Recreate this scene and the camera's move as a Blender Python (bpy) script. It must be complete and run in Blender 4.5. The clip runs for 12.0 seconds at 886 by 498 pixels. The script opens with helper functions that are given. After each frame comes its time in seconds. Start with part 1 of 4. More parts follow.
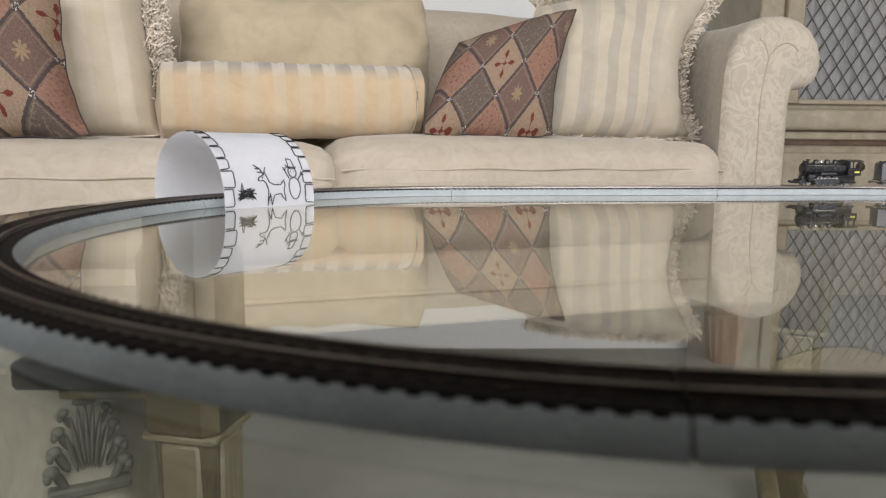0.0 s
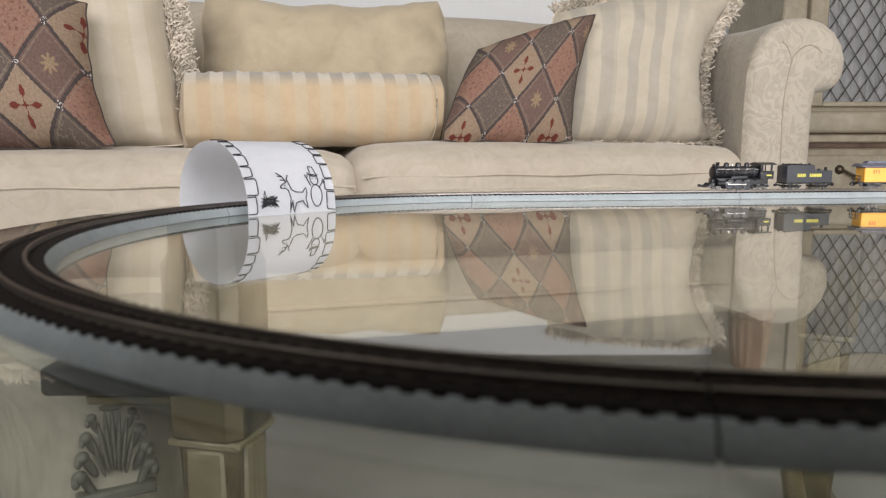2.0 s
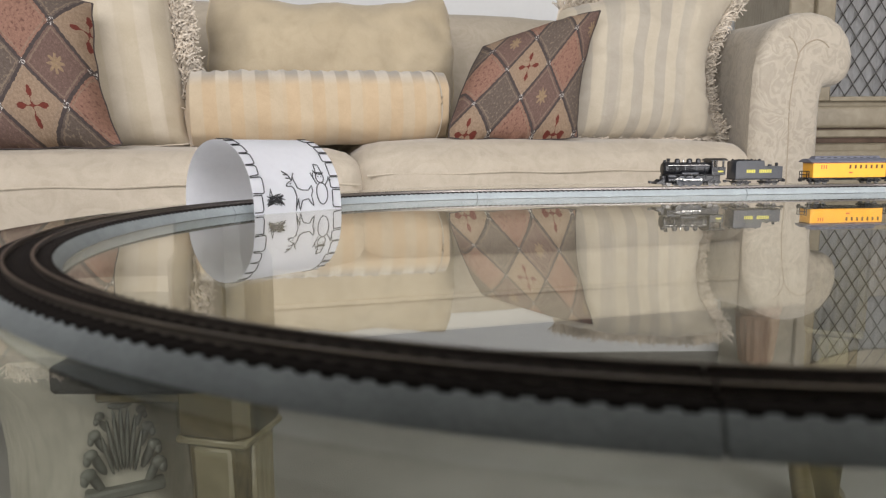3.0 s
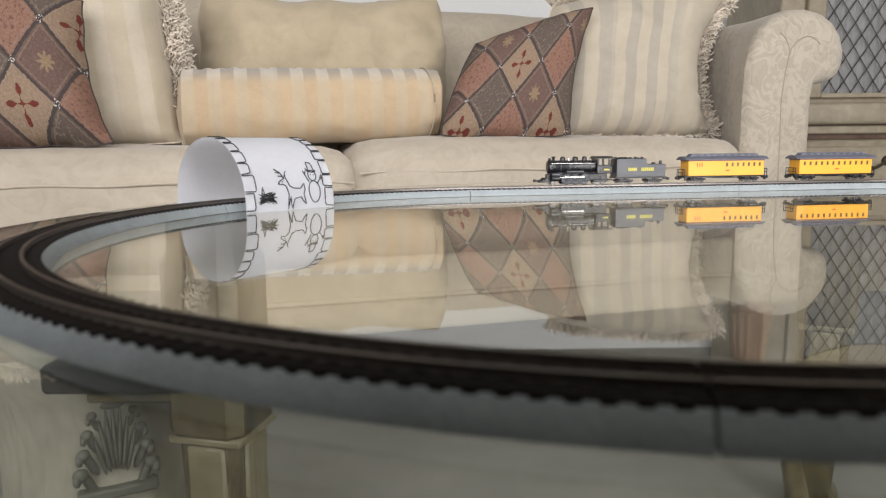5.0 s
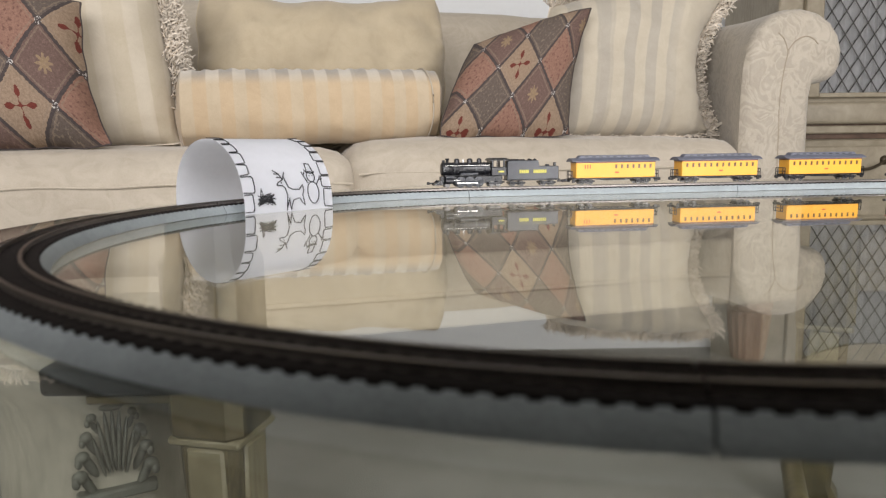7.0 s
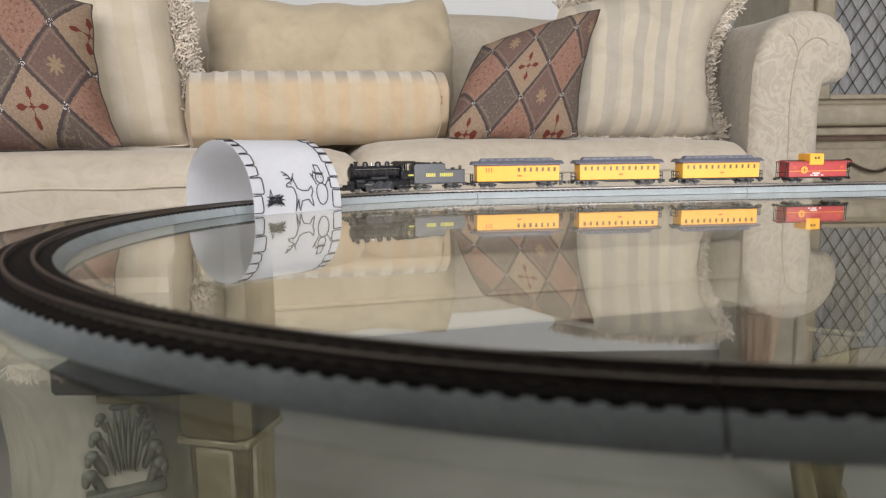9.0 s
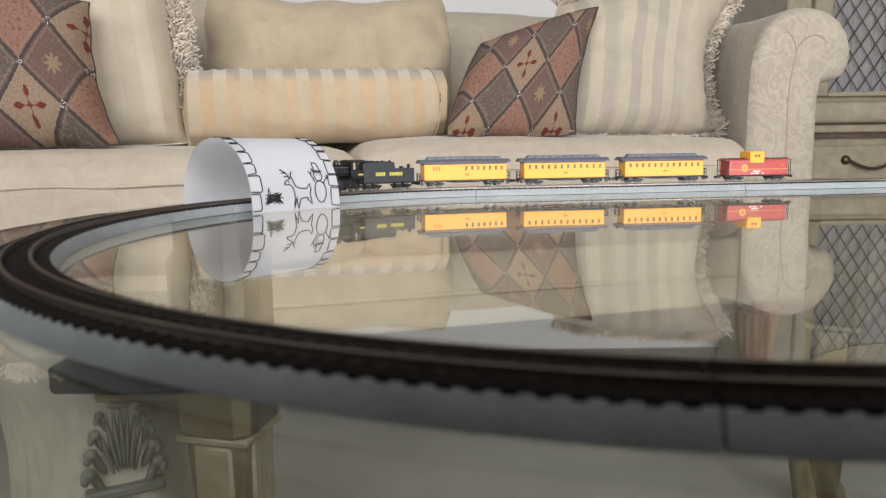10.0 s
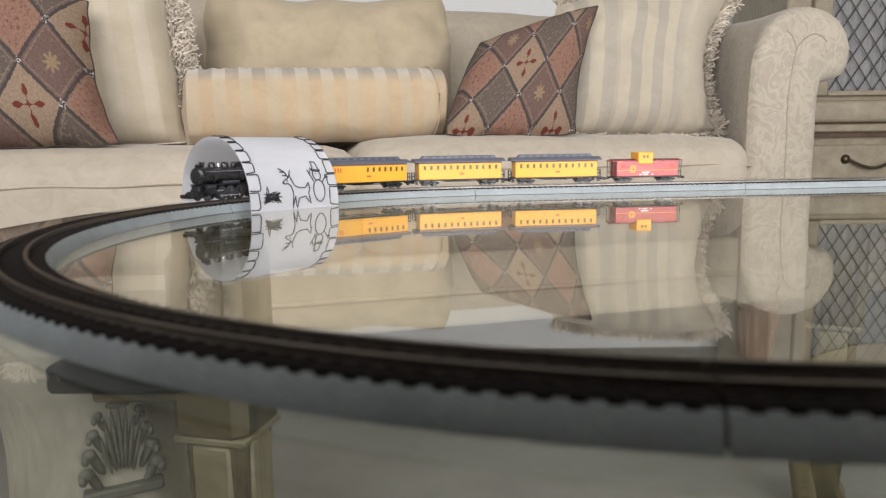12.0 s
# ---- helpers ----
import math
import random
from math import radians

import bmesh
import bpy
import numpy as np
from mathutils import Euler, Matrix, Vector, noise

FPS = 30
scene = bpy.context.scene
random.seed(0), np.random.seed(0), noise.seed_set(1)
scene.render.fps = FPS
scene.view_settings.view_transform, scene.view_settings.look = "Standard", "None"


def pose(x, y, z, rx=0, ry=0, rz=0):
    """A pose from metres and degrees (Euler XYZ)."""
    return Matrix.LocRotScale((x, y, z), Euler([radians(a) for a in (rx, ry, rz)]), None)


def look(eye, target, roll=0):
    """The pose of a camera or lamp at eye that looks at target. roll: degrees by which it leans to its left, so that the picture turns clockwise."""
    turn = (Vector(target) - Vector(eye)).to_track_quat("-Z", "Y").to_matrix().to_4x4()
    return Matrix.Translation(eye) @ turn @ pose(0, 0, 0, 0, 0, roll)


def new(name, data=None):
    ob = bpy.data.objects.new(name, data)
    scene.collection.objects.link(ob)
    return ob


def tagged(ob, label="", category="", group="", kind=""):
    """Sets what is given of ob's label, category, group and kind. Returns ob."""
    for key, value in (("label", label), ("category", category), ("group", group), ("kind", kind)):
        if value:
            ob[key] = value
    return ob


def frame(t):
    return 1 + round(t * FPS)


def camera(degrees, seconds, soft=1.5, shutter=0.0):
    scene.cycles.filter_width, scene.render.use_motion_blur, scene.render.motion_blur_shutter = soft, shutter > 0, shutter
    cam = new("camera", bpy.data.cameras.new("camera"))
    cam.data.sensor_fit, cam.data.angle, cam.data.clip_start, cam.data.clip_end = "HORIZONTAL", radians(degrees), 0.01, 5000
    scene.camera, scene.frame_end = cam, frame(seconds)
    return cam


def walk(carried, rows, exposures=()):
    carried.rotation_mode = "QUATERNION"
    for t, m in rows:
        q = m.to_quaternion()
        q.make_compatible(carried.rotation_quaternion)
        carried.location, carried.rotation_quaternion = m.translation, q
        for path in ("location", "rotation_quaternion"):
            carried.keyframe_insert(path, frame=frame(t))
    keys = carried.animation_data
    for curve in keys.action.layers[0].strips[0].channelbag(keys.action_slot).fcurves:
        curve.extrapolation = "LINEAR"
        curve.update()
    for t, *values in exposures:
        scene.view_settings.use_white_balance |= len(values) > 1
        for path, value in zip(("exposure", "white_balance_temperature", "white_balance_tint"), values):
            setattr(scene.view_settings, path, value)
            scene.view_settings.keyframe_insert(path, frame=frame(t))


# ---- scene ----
cam = camera(66.53, 12.0, soft=1.2)
CENTRE_X, CENTRE_Y, TURN = 0.2735, 0.3971, 0.1288   # oval of track on the table
RAD, STRAIGHT = 0.2775, 0.3718
GLASS = 0.45                                        # height of the table top

PATH = [
    (0, 0.0002, 0.0009, 0.4930, -8.389, -0.490, -1.961),
    (0.5, -0.0000, -0.0002, 0.4932, -8.315, -0.159, -1.385),
    (1, 0.0001, -0.0004, 0.4931, -8.144, 0.015, -1.284),
    (1.5, -0.0003, -0.0003, 0.4931, -8.393, -0.112, -1.380),
    (2, -0.0005, -0.0006, 0.4926, -7.822, 0.081, -0.335),
    (2.5, -0.0002, -0.0002, 0.4922, -7.744, 0.325, -0.092),
    (3, -0.0004, -0.0008, 0.4923, -8.018, 0.425, 0.119),
    (5, -0.0000, 0.0000, 0.4922, -8.224, 0.602, -0.445),
    (5.5, 0.0001, -0.0001, 0.4924, -8.275, 0.686, -0.600),
    (6, 0.0001, -0.0001, 0.4923, -8.177, 0.745, -0.603),
    (6.5, 0.0002, -0.0000, 0.4924, -8.225, 0.785, -0.590),
    (7, 0.0002, -0.0001, 0.4923, -8.172, 0.750, -0.542),
    (9, -0.0003, -0.0005, 0.4922, -8.030, 0.680, 0.130),
    (9.5, -0.0002, -0.0004, 0.4921, -8.024, 0.697, 0.011),
    (10, -0.0002, -0.0004, 0.4921, -8.214, 0.768, 0.001),
    (10.5, -0.0000, -0.0003, 0.4921, -8.163, 0.803, -0.007),
    (11, -0.0001, -0.0002, 0.4920, -8.072, 0.774, -0.055),
    (11.5, -0.0001, -0.0004, 0.4919, -8.153, 0.714, -0.148),
    (12, 0.0002, 0.0014, 0.4917, -8.263, 0.769, -0.026),
]
cam.data.dof.use_dof, cam.data.dof.focus_distance, cam.data.dof.aperture_fstop = True, 0.85, 17.0
walk(cam, [(t, pose(x, y, z, 90 + p, r, w)) for t, x, y, z, p, r, w in PATH], [(0, 0.0), (12, 0.0)])

# ---- light: a wide window and a glazed garden door in the wall far behind the camera ----
world = bpy.data.worlds.new("sky")
scene.world = world
world.use_nodes = True
wn = world.node_tree.nodes
sky = wn.new("ShaderNodeTexSky")
sky.sky_type, sky.sun_disc, sky.sun_elevation, sky.sun_rotation = "NISHITA", False, radians(40), radians(200)
world.node_tree.links.new(sky.outputs[0], wn["Background"].inputs[0])
wn["Background"].inputs[1].default_value = 0.1


def window_light(name, width, height, watts, m):
    data = bpy.data.lights.new(name, "AREA")
    data.shape, data.size, data.size_y, data.energy, data.color = "RECTANGLE", width, height, watts, (1.0, 0.97, 0.985)
    ob = new(name, data)
    ob.matrix_world = m
    return ob


window_light("daylight_window", 1.8, 1.2, 49, look((-0.82, -1.22, 1.52), (-0.5, 1.5, 0.75)))
window_light("daylight_door", 1.05, 2.0, 66, look((1.28, -1.28, 1.06), (1.10, 1.5, 1.0)))


# ---- materials ----
def node_mat(name):
    m = bpy.data.materials.new(name)
    m.use_nodes = True
    nt = m.node_tree
    return m, nt, nt.nodes["Principled BSDF"]


def ramp(nt, fac, stops):
    r = nt.nodes.new("ShaderNodeValToRGB")
    e = r.color_ramp.elements
    while len(e) < len(stops):
        e.new(0.5)
    for el, (at, c) in zip(e, stops):
        el.position, el.color = at, (*c, 1)
    nt.links.new(fac, r.inputs[0])
    return r.outputs[0]


def coords(nt, scale=(1, 1, 1), turn=(0, 0, 0)):
    tc = nt.nodes.new("ShaderNodeTexCoord")
    mp = nt.nodes.new("ShaderNodeMapping")
    mp.inputs["Scale"].default_value = scale
    mp.inputs["Rotation"].default_value = [radians(a) for a in turn]
    nt.links.new(tc.outputs["Object"], mp.inputs[0])
    return mp.outputs[0]


def cloth_coords(nt):
    """The fabric's own metres, x across and y up."""
    return nt.nodes.new("ShaderNodeTexCoord").outputs["UV"]


def noise_tex(nt, vec, scale, detail=4, rough=0.6, warp=0.0):
    n = nt.nodes.new("ShaderNodeTexNoise")
    n.inputs["Scale"].default_value, n.inputs["Detail"].default_value = scale, detail
    n.inputs["Roughness"].default_value, n.inputs["Distortion"].default_value = rough, warp
    nt.links.new(vec, n.inputs["Vector"])
    return n.outputs[0]


def mix(nt, fac, a, b, kind="MIX"):
    m = nt.nodes.new("ShaderNodeMix")
    m.data_type, m.blend_type = "RGBA", kind
    for sock, v in ((m.inputs[0], fac), (m.inputs[6], a), (m.inputs[7], b)):
        if isinstance(v, bpy.types.NodeSocket):
            nt.links.new(v, sock)
        elif isinstance(v, (int, float)):
            sock.default_value = v
        else:
            sock.default_value = (*v, 1)
    return m.outputs[2]


def calc(nt, op, a, b=0.0, c=0.0):
    m = nt.nodes.new("ShaderNodeMath")
    m.operation = op
    for sock, v in zip(m.inputs, (a, b, c)):
        if isinstance(v, bpy.types.NodeSocket):
            nt.links.new(v, sock)
        else:
            sock.default_value = v
    return m.outputs[0]


def bump(nt, bsdf, height, strength, distance):
    b = nt.nodes.new("ShaderNodeBump")
    b.inputs["Strength"].default_value, b.inputs["Distance"].default_value = strength, distance
    nt.links.new(height, b.inputs["Height"])
    nt.links.new(b.outputs[0], bsdf.inputs["Normal"])


def plain(name, colour, rough=0.6, metal=0.0, vary=0.12, scale=300.0, bumpy=0.0, gloss=0.5):
    """A surface of one colour with fine and broad variation."""
    m, nt, b = node_mat(name)
    v = coords(nt)
    fine, broad = noise_tex(nt, v, scale), noise_tex(nt, v, scale / 9, 2)
    f = calc(nt, "ADD", calc(nt, "MULTIPLY", fine, 0.5), calc(nt, "MULTIPLY", broad, 0.5))
    lo, hi = [c * (1 - vary) for c in colour], [min(1, c * (1 + vary)) for c in colour]
    nt.links.new(ramp(nt, f, [(0.3, lo), (0.7, hi)]), b.inputs["Base Color"])
    nt.links.new(calc(nt, "MULTIPLY_ADD", fine, 0.2, rough - 0.1), b.inputs["Roughness"])
    b.inputs["Metallic"].default_value = metal
    b.inputs["Specular IOR Level"].default_value = gloss
    if bumpy:
        bump(nt, b, fine, bumpy, 0.002)
    return m


def fabric(name, colour, figure, stripes=None, swirl=0.0, cloth=False, figure_scale=9.0, top=None, until=None):
    """Woven upholstery: weave grain, a damask figure, and stripes where it has them."""
    m, nt, b = node_mat(name)
    colour, figure = [c * 0.97 for c in colour], [c * 0.97 for c in figure]
    v = coords(nt)
    weave = noise_tex(nt, v, 900, 2)
    damask = calc(nt, "PINGPONG", calc(nt, "MULTIPLY", noise_tex(nt, v, figure_scale * 0.5, 2, 0.5, 1.5), 4.0), 0.5)
    damask = calc(nt, "MULTIPLY", damask, 2.0)
    broad = noise_tex(nt, v, 3.5, 2)
    fig = ramp(nt, damask, [(0.25, (0, 0, 0)), (0.8, (1, 1, 1))])
    col = mix(nt, calc(nt, "MULTIPLY", fig, swirl), colour, figure)
    if stripes:
        period, second = stripes
        sx = nt.nodes.new("ShaderNodeSeparateXYZ")
        nt.links.new(cloth_coords(nt) if cloth else v, sx.inputs[0])
        axis = 0
        wave = calc(nt, "SINE", calc(nt, "MULTIPLY", sx.outputs[axis], 2 * math.pi / period))
        wave = calc(nt, "ADD", wave, calc(nt, "MULTIPLY", calc(nt, "SINE", calc(nt, "MULTIPLY", sx.outputs[axis], 6.6 * math.pi / period)), 0.35))
        band = ramp(nt, calc(nt, "MULTIPLY_ADD", wave, 0.5, 0.5), [(0.42, (0, 0, 0)), (0.62, (1, 1, 1))])
        if until is not None:                      # the stripes end part of the way across
            band = mix(nt, ramp(nt, calc(nt, "ADD", sx.outputs[0], 0.5 - until), [(0.47, (0, 0, 0)), (0.53, (1, 1, 1))]), band, (0.0, 0.0, 0.0))
        col = mix(nt, band, col, second)
        if top:                                    # silvery satin sheen painted onto the upper stripes by height
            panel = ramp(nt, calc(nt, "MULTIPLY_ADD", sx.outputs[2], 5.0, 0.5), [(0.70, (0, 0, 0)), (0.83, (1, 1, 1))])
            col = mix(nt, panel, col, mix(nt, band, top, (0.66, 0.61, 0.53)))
    col = mix(nt, 0.16, col, ramp(nt, broad, [(0.3, (0.55, 0.5, 0.42)), (0.7, (1, 0.98, 0.94))]), "MULTIPLY")
    rub = noise_tex(nt, v, 26, 5, 0.7, 0.6)
    col = mix(nt, 0.22, col, ramp(nt, rub, [(0.34, (0.62, 0.57, 0.48)), (0.62, (1, 1, 0.98))]), "MULTIPLY")
    col = mix(nt, 0.25, col, ramp(nt, weave, [(0.35, (0.6, 0.58, 0.55)), (0.65, (1, 1, 1))]), "MULTIPLY")
    nt.links.new(col, b.inputs["Base Color"])
    b.inputs["Roughness"].default_value = 0.85
    b.inputs["Sheen Weight"].default_value = 0.25
    bump(nt, b, calc(nt, "ADD", calc(nt, "MULTIPLY", weave, 0.25), calc(nt, "MULTIPLY", fig, 0.6 * max(swirl, 0.15))), 0.35, 0.003)
    return m


def kilim(name, wide, tall, shift):
    """Tapestry of diamonds: pale ones with a red cross, dark ones with a yellow star, and dark bands between."""
    m, nt, b = node_mat(name)
    v = cloth_coords(nt)
    s = nt.nodes.new("ShaderNodeSeparateXYZ")
    nt.links.new(v, s.inputs[0])
    jig = calc(nt, "MULTIPLY", noise_tex(nt, v, 160, 2), 0.06)
    x = calc(nt, "ADD", calc(nt, "DIVIDE", s.outputs[0], wide), shift)
    z = calc(nt, "DIVIDE", s.outputs[1], tall)
    p = calc(nt, "ADD", calc(nt, "ADD", x, z), jig)
    q = calc(nt, "ADD", calc(nt, "SUBTRACT", x, z), jig)
    fp, fq = calc(nt, "FRACT", p), calc(nt, "FRACT", q)
    ip, iq = calc(nt, "FLOOR", p), calc(nt, "FLOOR", q)
    cx, cz = calc(nt, "SUBTRACT", fp, 0.5), calc(nt, "SUBTRACT", fq, 0.5)
    ax, az = calc(nt, "ABSOLUTE", cx), calc(nt, "ABSOLUTE", cz)
    edge = calc(nt, "MAXIMUM", ax, az)
    odd = calc(nt, "PINGPONG", ip, 1.0)
    odd2 = calc(nt, "PINGPONG", iq, 1.0)
    # motifs inside each diamond
    mx, mz = calc(nt, "ADD", cx, cz), calc(nt, "SUBTRACT", cx, cz)
    ang = calc(nt, "ARCTAN2", mz, mx)
    dist = calc(nt, "SQRT", calc(nt, "ADD", calc(nt, "MULTIPLY", mx, mx), calc(nt, "MULTIPLY", mz, mz)))
    petals = calc(nt, "COSINE", calc(nt, "MULTIPLY", ang, 8.0))
    star = calc(nt, "LESS_THAN", dist, calc(nt, "MULTIPLY_ADD", petals, 0.07, 0.2))
    arms = calc(nt, "MINIMUM", calc(nt, "ABSOLUTE", mx), calc(nt, "ABSOLUTE", mz))
    lobes = calc(nt, "COSINE", calc(nt, "MULTIPLY", calc(nt, "SUBTRACT", dist, 0.34), 15.0))
    cross = calc(nt, "LESS_THAN", arms, calc(nt, "MULTIPLY_ADD", lobes, 0.034, 0.042))
    cross = calc(nt, "MULTIPLY", cross, calc(nt, "LESS_THAN", dist, 0.47))
    speck = ramp(nt, noise_tex(nt, v, 150, 3), [(0.57, (0, 0, 0)), (0.61, (1, 1, 1))])
    grain = noise_tex(nt, v, 600, 3)
    rose = mix(nt, calc(nt, "MULTIPLY", speck, 0.8), (0.310, 0.170, 0.122), (0.165, 0.080, 0.060))
    sand = mix(nt, cross, (0.340, 0.245, 0.168), (0.165, 0.030, 0.018))
    slate = mix(nt, calc(nt, "MULTIPLY", speck, 0.7), (0.140, 0.108, 0.088), (0.260, 0.205, 0.150))
    plum = mix(nt, star, (0.172, 0.108, 0.088), (0.320, 0.225, 0.135))
    plum = mix(nt, calc(nt, "MULTIPLY", speck, 0.4), plum, (0.270, 0.180, 0.145))
    col = mix(nt, odd, mix(nt, odd2, sand, plum), mix(nt, odd2, slate, rose))
    inner = calc(nt, "MULTIPLY", calc(nt, "GREATER_THAN", edge, 0.40), calc(nt, "LESS_THAN", edge, 0.43))
    col = mix(nt, calc(nt, "MULTIPLY", inner, 0.5), col, (0.30, 0.23, 0.165))
    col = mix(nt, calc(nt, "GREATER_THAN", edge, 0.466), col, (0.075, 0.058, 0.054))
    corner = calc(nt, "MULTIPLY", calc(nt, "GREATER_THAN", calc(nt, "MINIMUM", ax, az), 0.43), ramp(nt, noise_tex(nt, v, 330, 1), [(0.56, (0, 0, 0)), (0.6, (1, 1, 1))]))
    col = mix(nt, corner, col, (0.7, 0.68, 0.64))
    fleck = ramp(nt, noise_tex(nt, v, 210, 3, 0.7), [(0.35, (0.62, 0.58, 0.56)), (0.62, (1.0, 1.0, 1.0))])
    col = mix(nt, 0.7, col, fleck, "MULTIPLY")
    col = mix(nt, 0.5, col, ramp(nt, grain, [(0.3, (0.5, 0.48, 0.46)), (0.7, (1, 1, 1))]), "MULTIPLY")
    nt.links.new(col, b.inputs["Base Color"])
    b.inputs["Roughness"].default_value = 0.9
    bump(nt, b, grain, 0.5, 0.002)
    return m


def glass_mat():
    m, nt, b = node_mat("table_glass")
    b.inputs["Transmission Weight"].default_value = 1.0
    b.inputs["IOR"].default_value = 1.62
    b.inputs["Base Color"].default_value = (0.84, 0.865, 0.805, 1)
    v = coords(nt)
    smear = noise_tex(nt, v, 14, 5, 0.65)
    nt.links.new(ramp(nt, smear, [(0.45, (0.0, 0.0, 0.0)), (0.8, (0.035, 0.035, 0.035))]), b.inputs["Roughness"])
    return m


def carpet_mat():
    m, nt, b = node_mat("carpet")
    v = coords(nt)
    tuft, patch = noise_tex(nt, v, 420, 3), noise_tex(nt, v, 5, 3)
    f = calc(nt, "ADD", calc(nt, "MULTIPLY", tuft, 0.7), calc(nt, "MULTIPLY", patch, 0.3))
    nt.links.new(ramp(nt, f, [(0.3, (0.25, 0.245, 0.23)), (0.7, (0.47, 0.465, 0.44))]), b.inputs["Base Color"])
    b.inputs["Roughness"].default_value = 0.95
    bump(nt, b, tuft, 0.8, 0.006)
    return m


def paper_mat():
    """Thin office paper: white on both faces, with some light soaking through."""
    m, nt, b = node_mat("white_paper")
    fibre = noise_tex(nt, coords(nt), 200)
    col = ramp(nt, fibre, [(0.3, (0.86, 0.87, 0.90)), (0.7, (0.89, 0.90, 0.93))])
    nt.links.new(col, b.inputs["Base Color"])
    b.inputs["Roughness"].default_value = 0.8
    thin = nt.nodes.new("ShaderNodeBsdfTranslucent")
    nt.links.new(col, thin.inputs["Color"])
    both = nt.nodes.new("ShaderNodeMixShader")
    both.inputs[0].default_value = 0.20
    nt.links.new(b.outputs[0], both.inputs[1])
    nt.links.new(thin.outputs[0], both.inputs[2])
    nt.links.new(both.outputs[0], nt.nodes["Material Output"].inputs["Surface"])
    return m


def wood_mat(name, dark, light, rough=0.45):
    m, nt, b = node_mat(name)
    v = coords(nt, (1, 6, 1))
    g = noise_tex(nt, v, 22, 6, 0.6, 0.8)
    worn = noise_tex(nt, coords(nt), 6, 3)
    f = calc(nt, "ADD", calc(nt, "MULTIPLY", g, 0.6), calc(nt, "MULTIPLY", worn, 0.4))
    nt.links.new(ramp(nt, f, [(0.35, dark), (0.65, light)]), b.inputs["Base Color"])
    b.inputs["Roughness"].default_value = rough
    bump(nt, b, g, 0.15, 0.002)
    return m


M_WALL = plain("wall_paint", (0.78, 0.79, 0.79), 0.8, vary=0.03, scale=60, bumpy=0.1)
M_SIDE = plain("beige_wall_paint", (0.46, 0.43, 0.37), 0.8, vary=0.05, scale=60)
M_UPPER = plain("unseen_dark_wall", (0.13, 0.12, 0.10), 0.8, vary=0.06, scale=60)
M_CEIL = plain("ceiling_paint", (0.45, 0.45, 0.43), 0.85, vary=0.02, scale=60)
# South walls and shade block: kept dark to limit bounce on the near track
M_BACK = plain("dim_back_brown", (0.10, 0.09, 0.08), 0.8, vary=0.05, scale=60)
M_CARPET = carpet_mat()
M_GLASS = glass_mat()
CREAM = (0.56, 0.495, 0.40)
M_SOFA = fabric("cream_damask", CREAM, (0.48, 0.42, 0.33), swirl=0.4, figure_scale=26)
M_ARM = fabric("arm_damask", (0.52, 0.465, 0.38), (0.40, 0.355, 0.29), swirl=0.65, figure_scale=46)
M_GOLD = fabric("gold_damask", (0.53, 0.445, 0.31), (0.47, 0.39, 0.265), swirl=0.4, figure_scale=10)
M_STRIPE = fabric("striped_satin", (0.56, 0.50, 0.395), CREAM, stripes=(0.062, (0.44, 0.40, 0.335)), cloth=True, until=0.085)
M_SATIN = fabric("plain_satin", (0.56, 0.49, 0.375), (0.53, 0.46, 0.34), swirl=0.4, figure_scale=7, stripes=(0.055, (0.585, 0.52, 0.415)), cloth=True)
# top: silver sheen colour painted on the bolster's upper side
M_BOLSTER = fabric("gold_striped_satin_sheen", (0.57, 0.435, 0.282), CREAM, stripes=(0.050, (0.545, 0.445, 0.312)), top=(0.42, 0.385, 0.335))
M_KILIM = kilim("diamond_tapestry", 0.125, 0.126, 0.0)
M_FRINGE = plain("chenille_fringe", (0.62, 0.55, 0.455), 0.95, vary=0.5, scale=120, bumpy=0.4)
M_SEAM = plain("seam_shadow_cord", (0.33, 0.28, 0.21), 0.95, vary=0.2)
M_PIPING = plain("piping_cord", (0.47, 0.41, 0.32), 0.9, vary=0.15)
M_FOOT = wood_mat("limed_brown_wood", (0.16, 0.09, 0.06), (0.34, 0.23, 0.17))
M_CABINET = wood_mat("antique_cream_wood", (0.23, 0.195, 0.135), (0.37, 0.32, 0.235))
M_CURTAIN = plain("grey_curtain", (0.52, 0.52, 0.52), 0.9, vary=0.1, scale=80)
M_WIRE = plain("dark_wire", (0.05, 0.045, 0.04), 0.5, 0.6)
M_IRON = plain("aged_bronze", (0.10, 0.08, 0.055), 0.4, 0.8, vary=0.3)
M_DARKWOOD = wood_mat("dark_brown_wood", (0.06, 0.035, 0.02), (0.15, 0.09, 0.06))
M_LEG = wood_mat("olive_gilt_wood", (0.035, 0.030, 0.014), (0.17, 0.14, 0.07), 0.35)
M_EBONY = plain("ebonised_wood", (0.012, 0.012, 0.010), 0.6, vary=0.2, gloss=0.2)
M_PANEL = wood_mat("worn_gilt_panel", (0.13, 0.115, 0.065), (0.27, 0.24, 0.15), 0.4)
M_CARVED = wood_mat("painted_carved_wood", (0.34, 0.325, 0.265), (0.52, 0.495, 0.41), 0.5)
M_LEAF = plain("grey_green_carving", (0.120, 0.126, 0.104), 0.6, vary=0.4, scale=80)
M_BED = plain("grey_roadbed_plastic", (0.30, 0.335, 0.345), 0.6, vary=0.15, scale=700, bumpy=0.25, gloss=0.3)
M_TIE = plain("black_brown_plastic", (0.016, 0.013, 0.012), 0.75, vary=0.3, scale=900, gloss=0.12)
M_RAIL = plain("nickel_rail", (0.22, 0.20, 0.185), 0.34, 0.95, vary=0.2, scale=900)
M_PAPER = paper_mat()
M_INK = plain("black_ink", (0.012, 0.012, 0.014), 0.5)
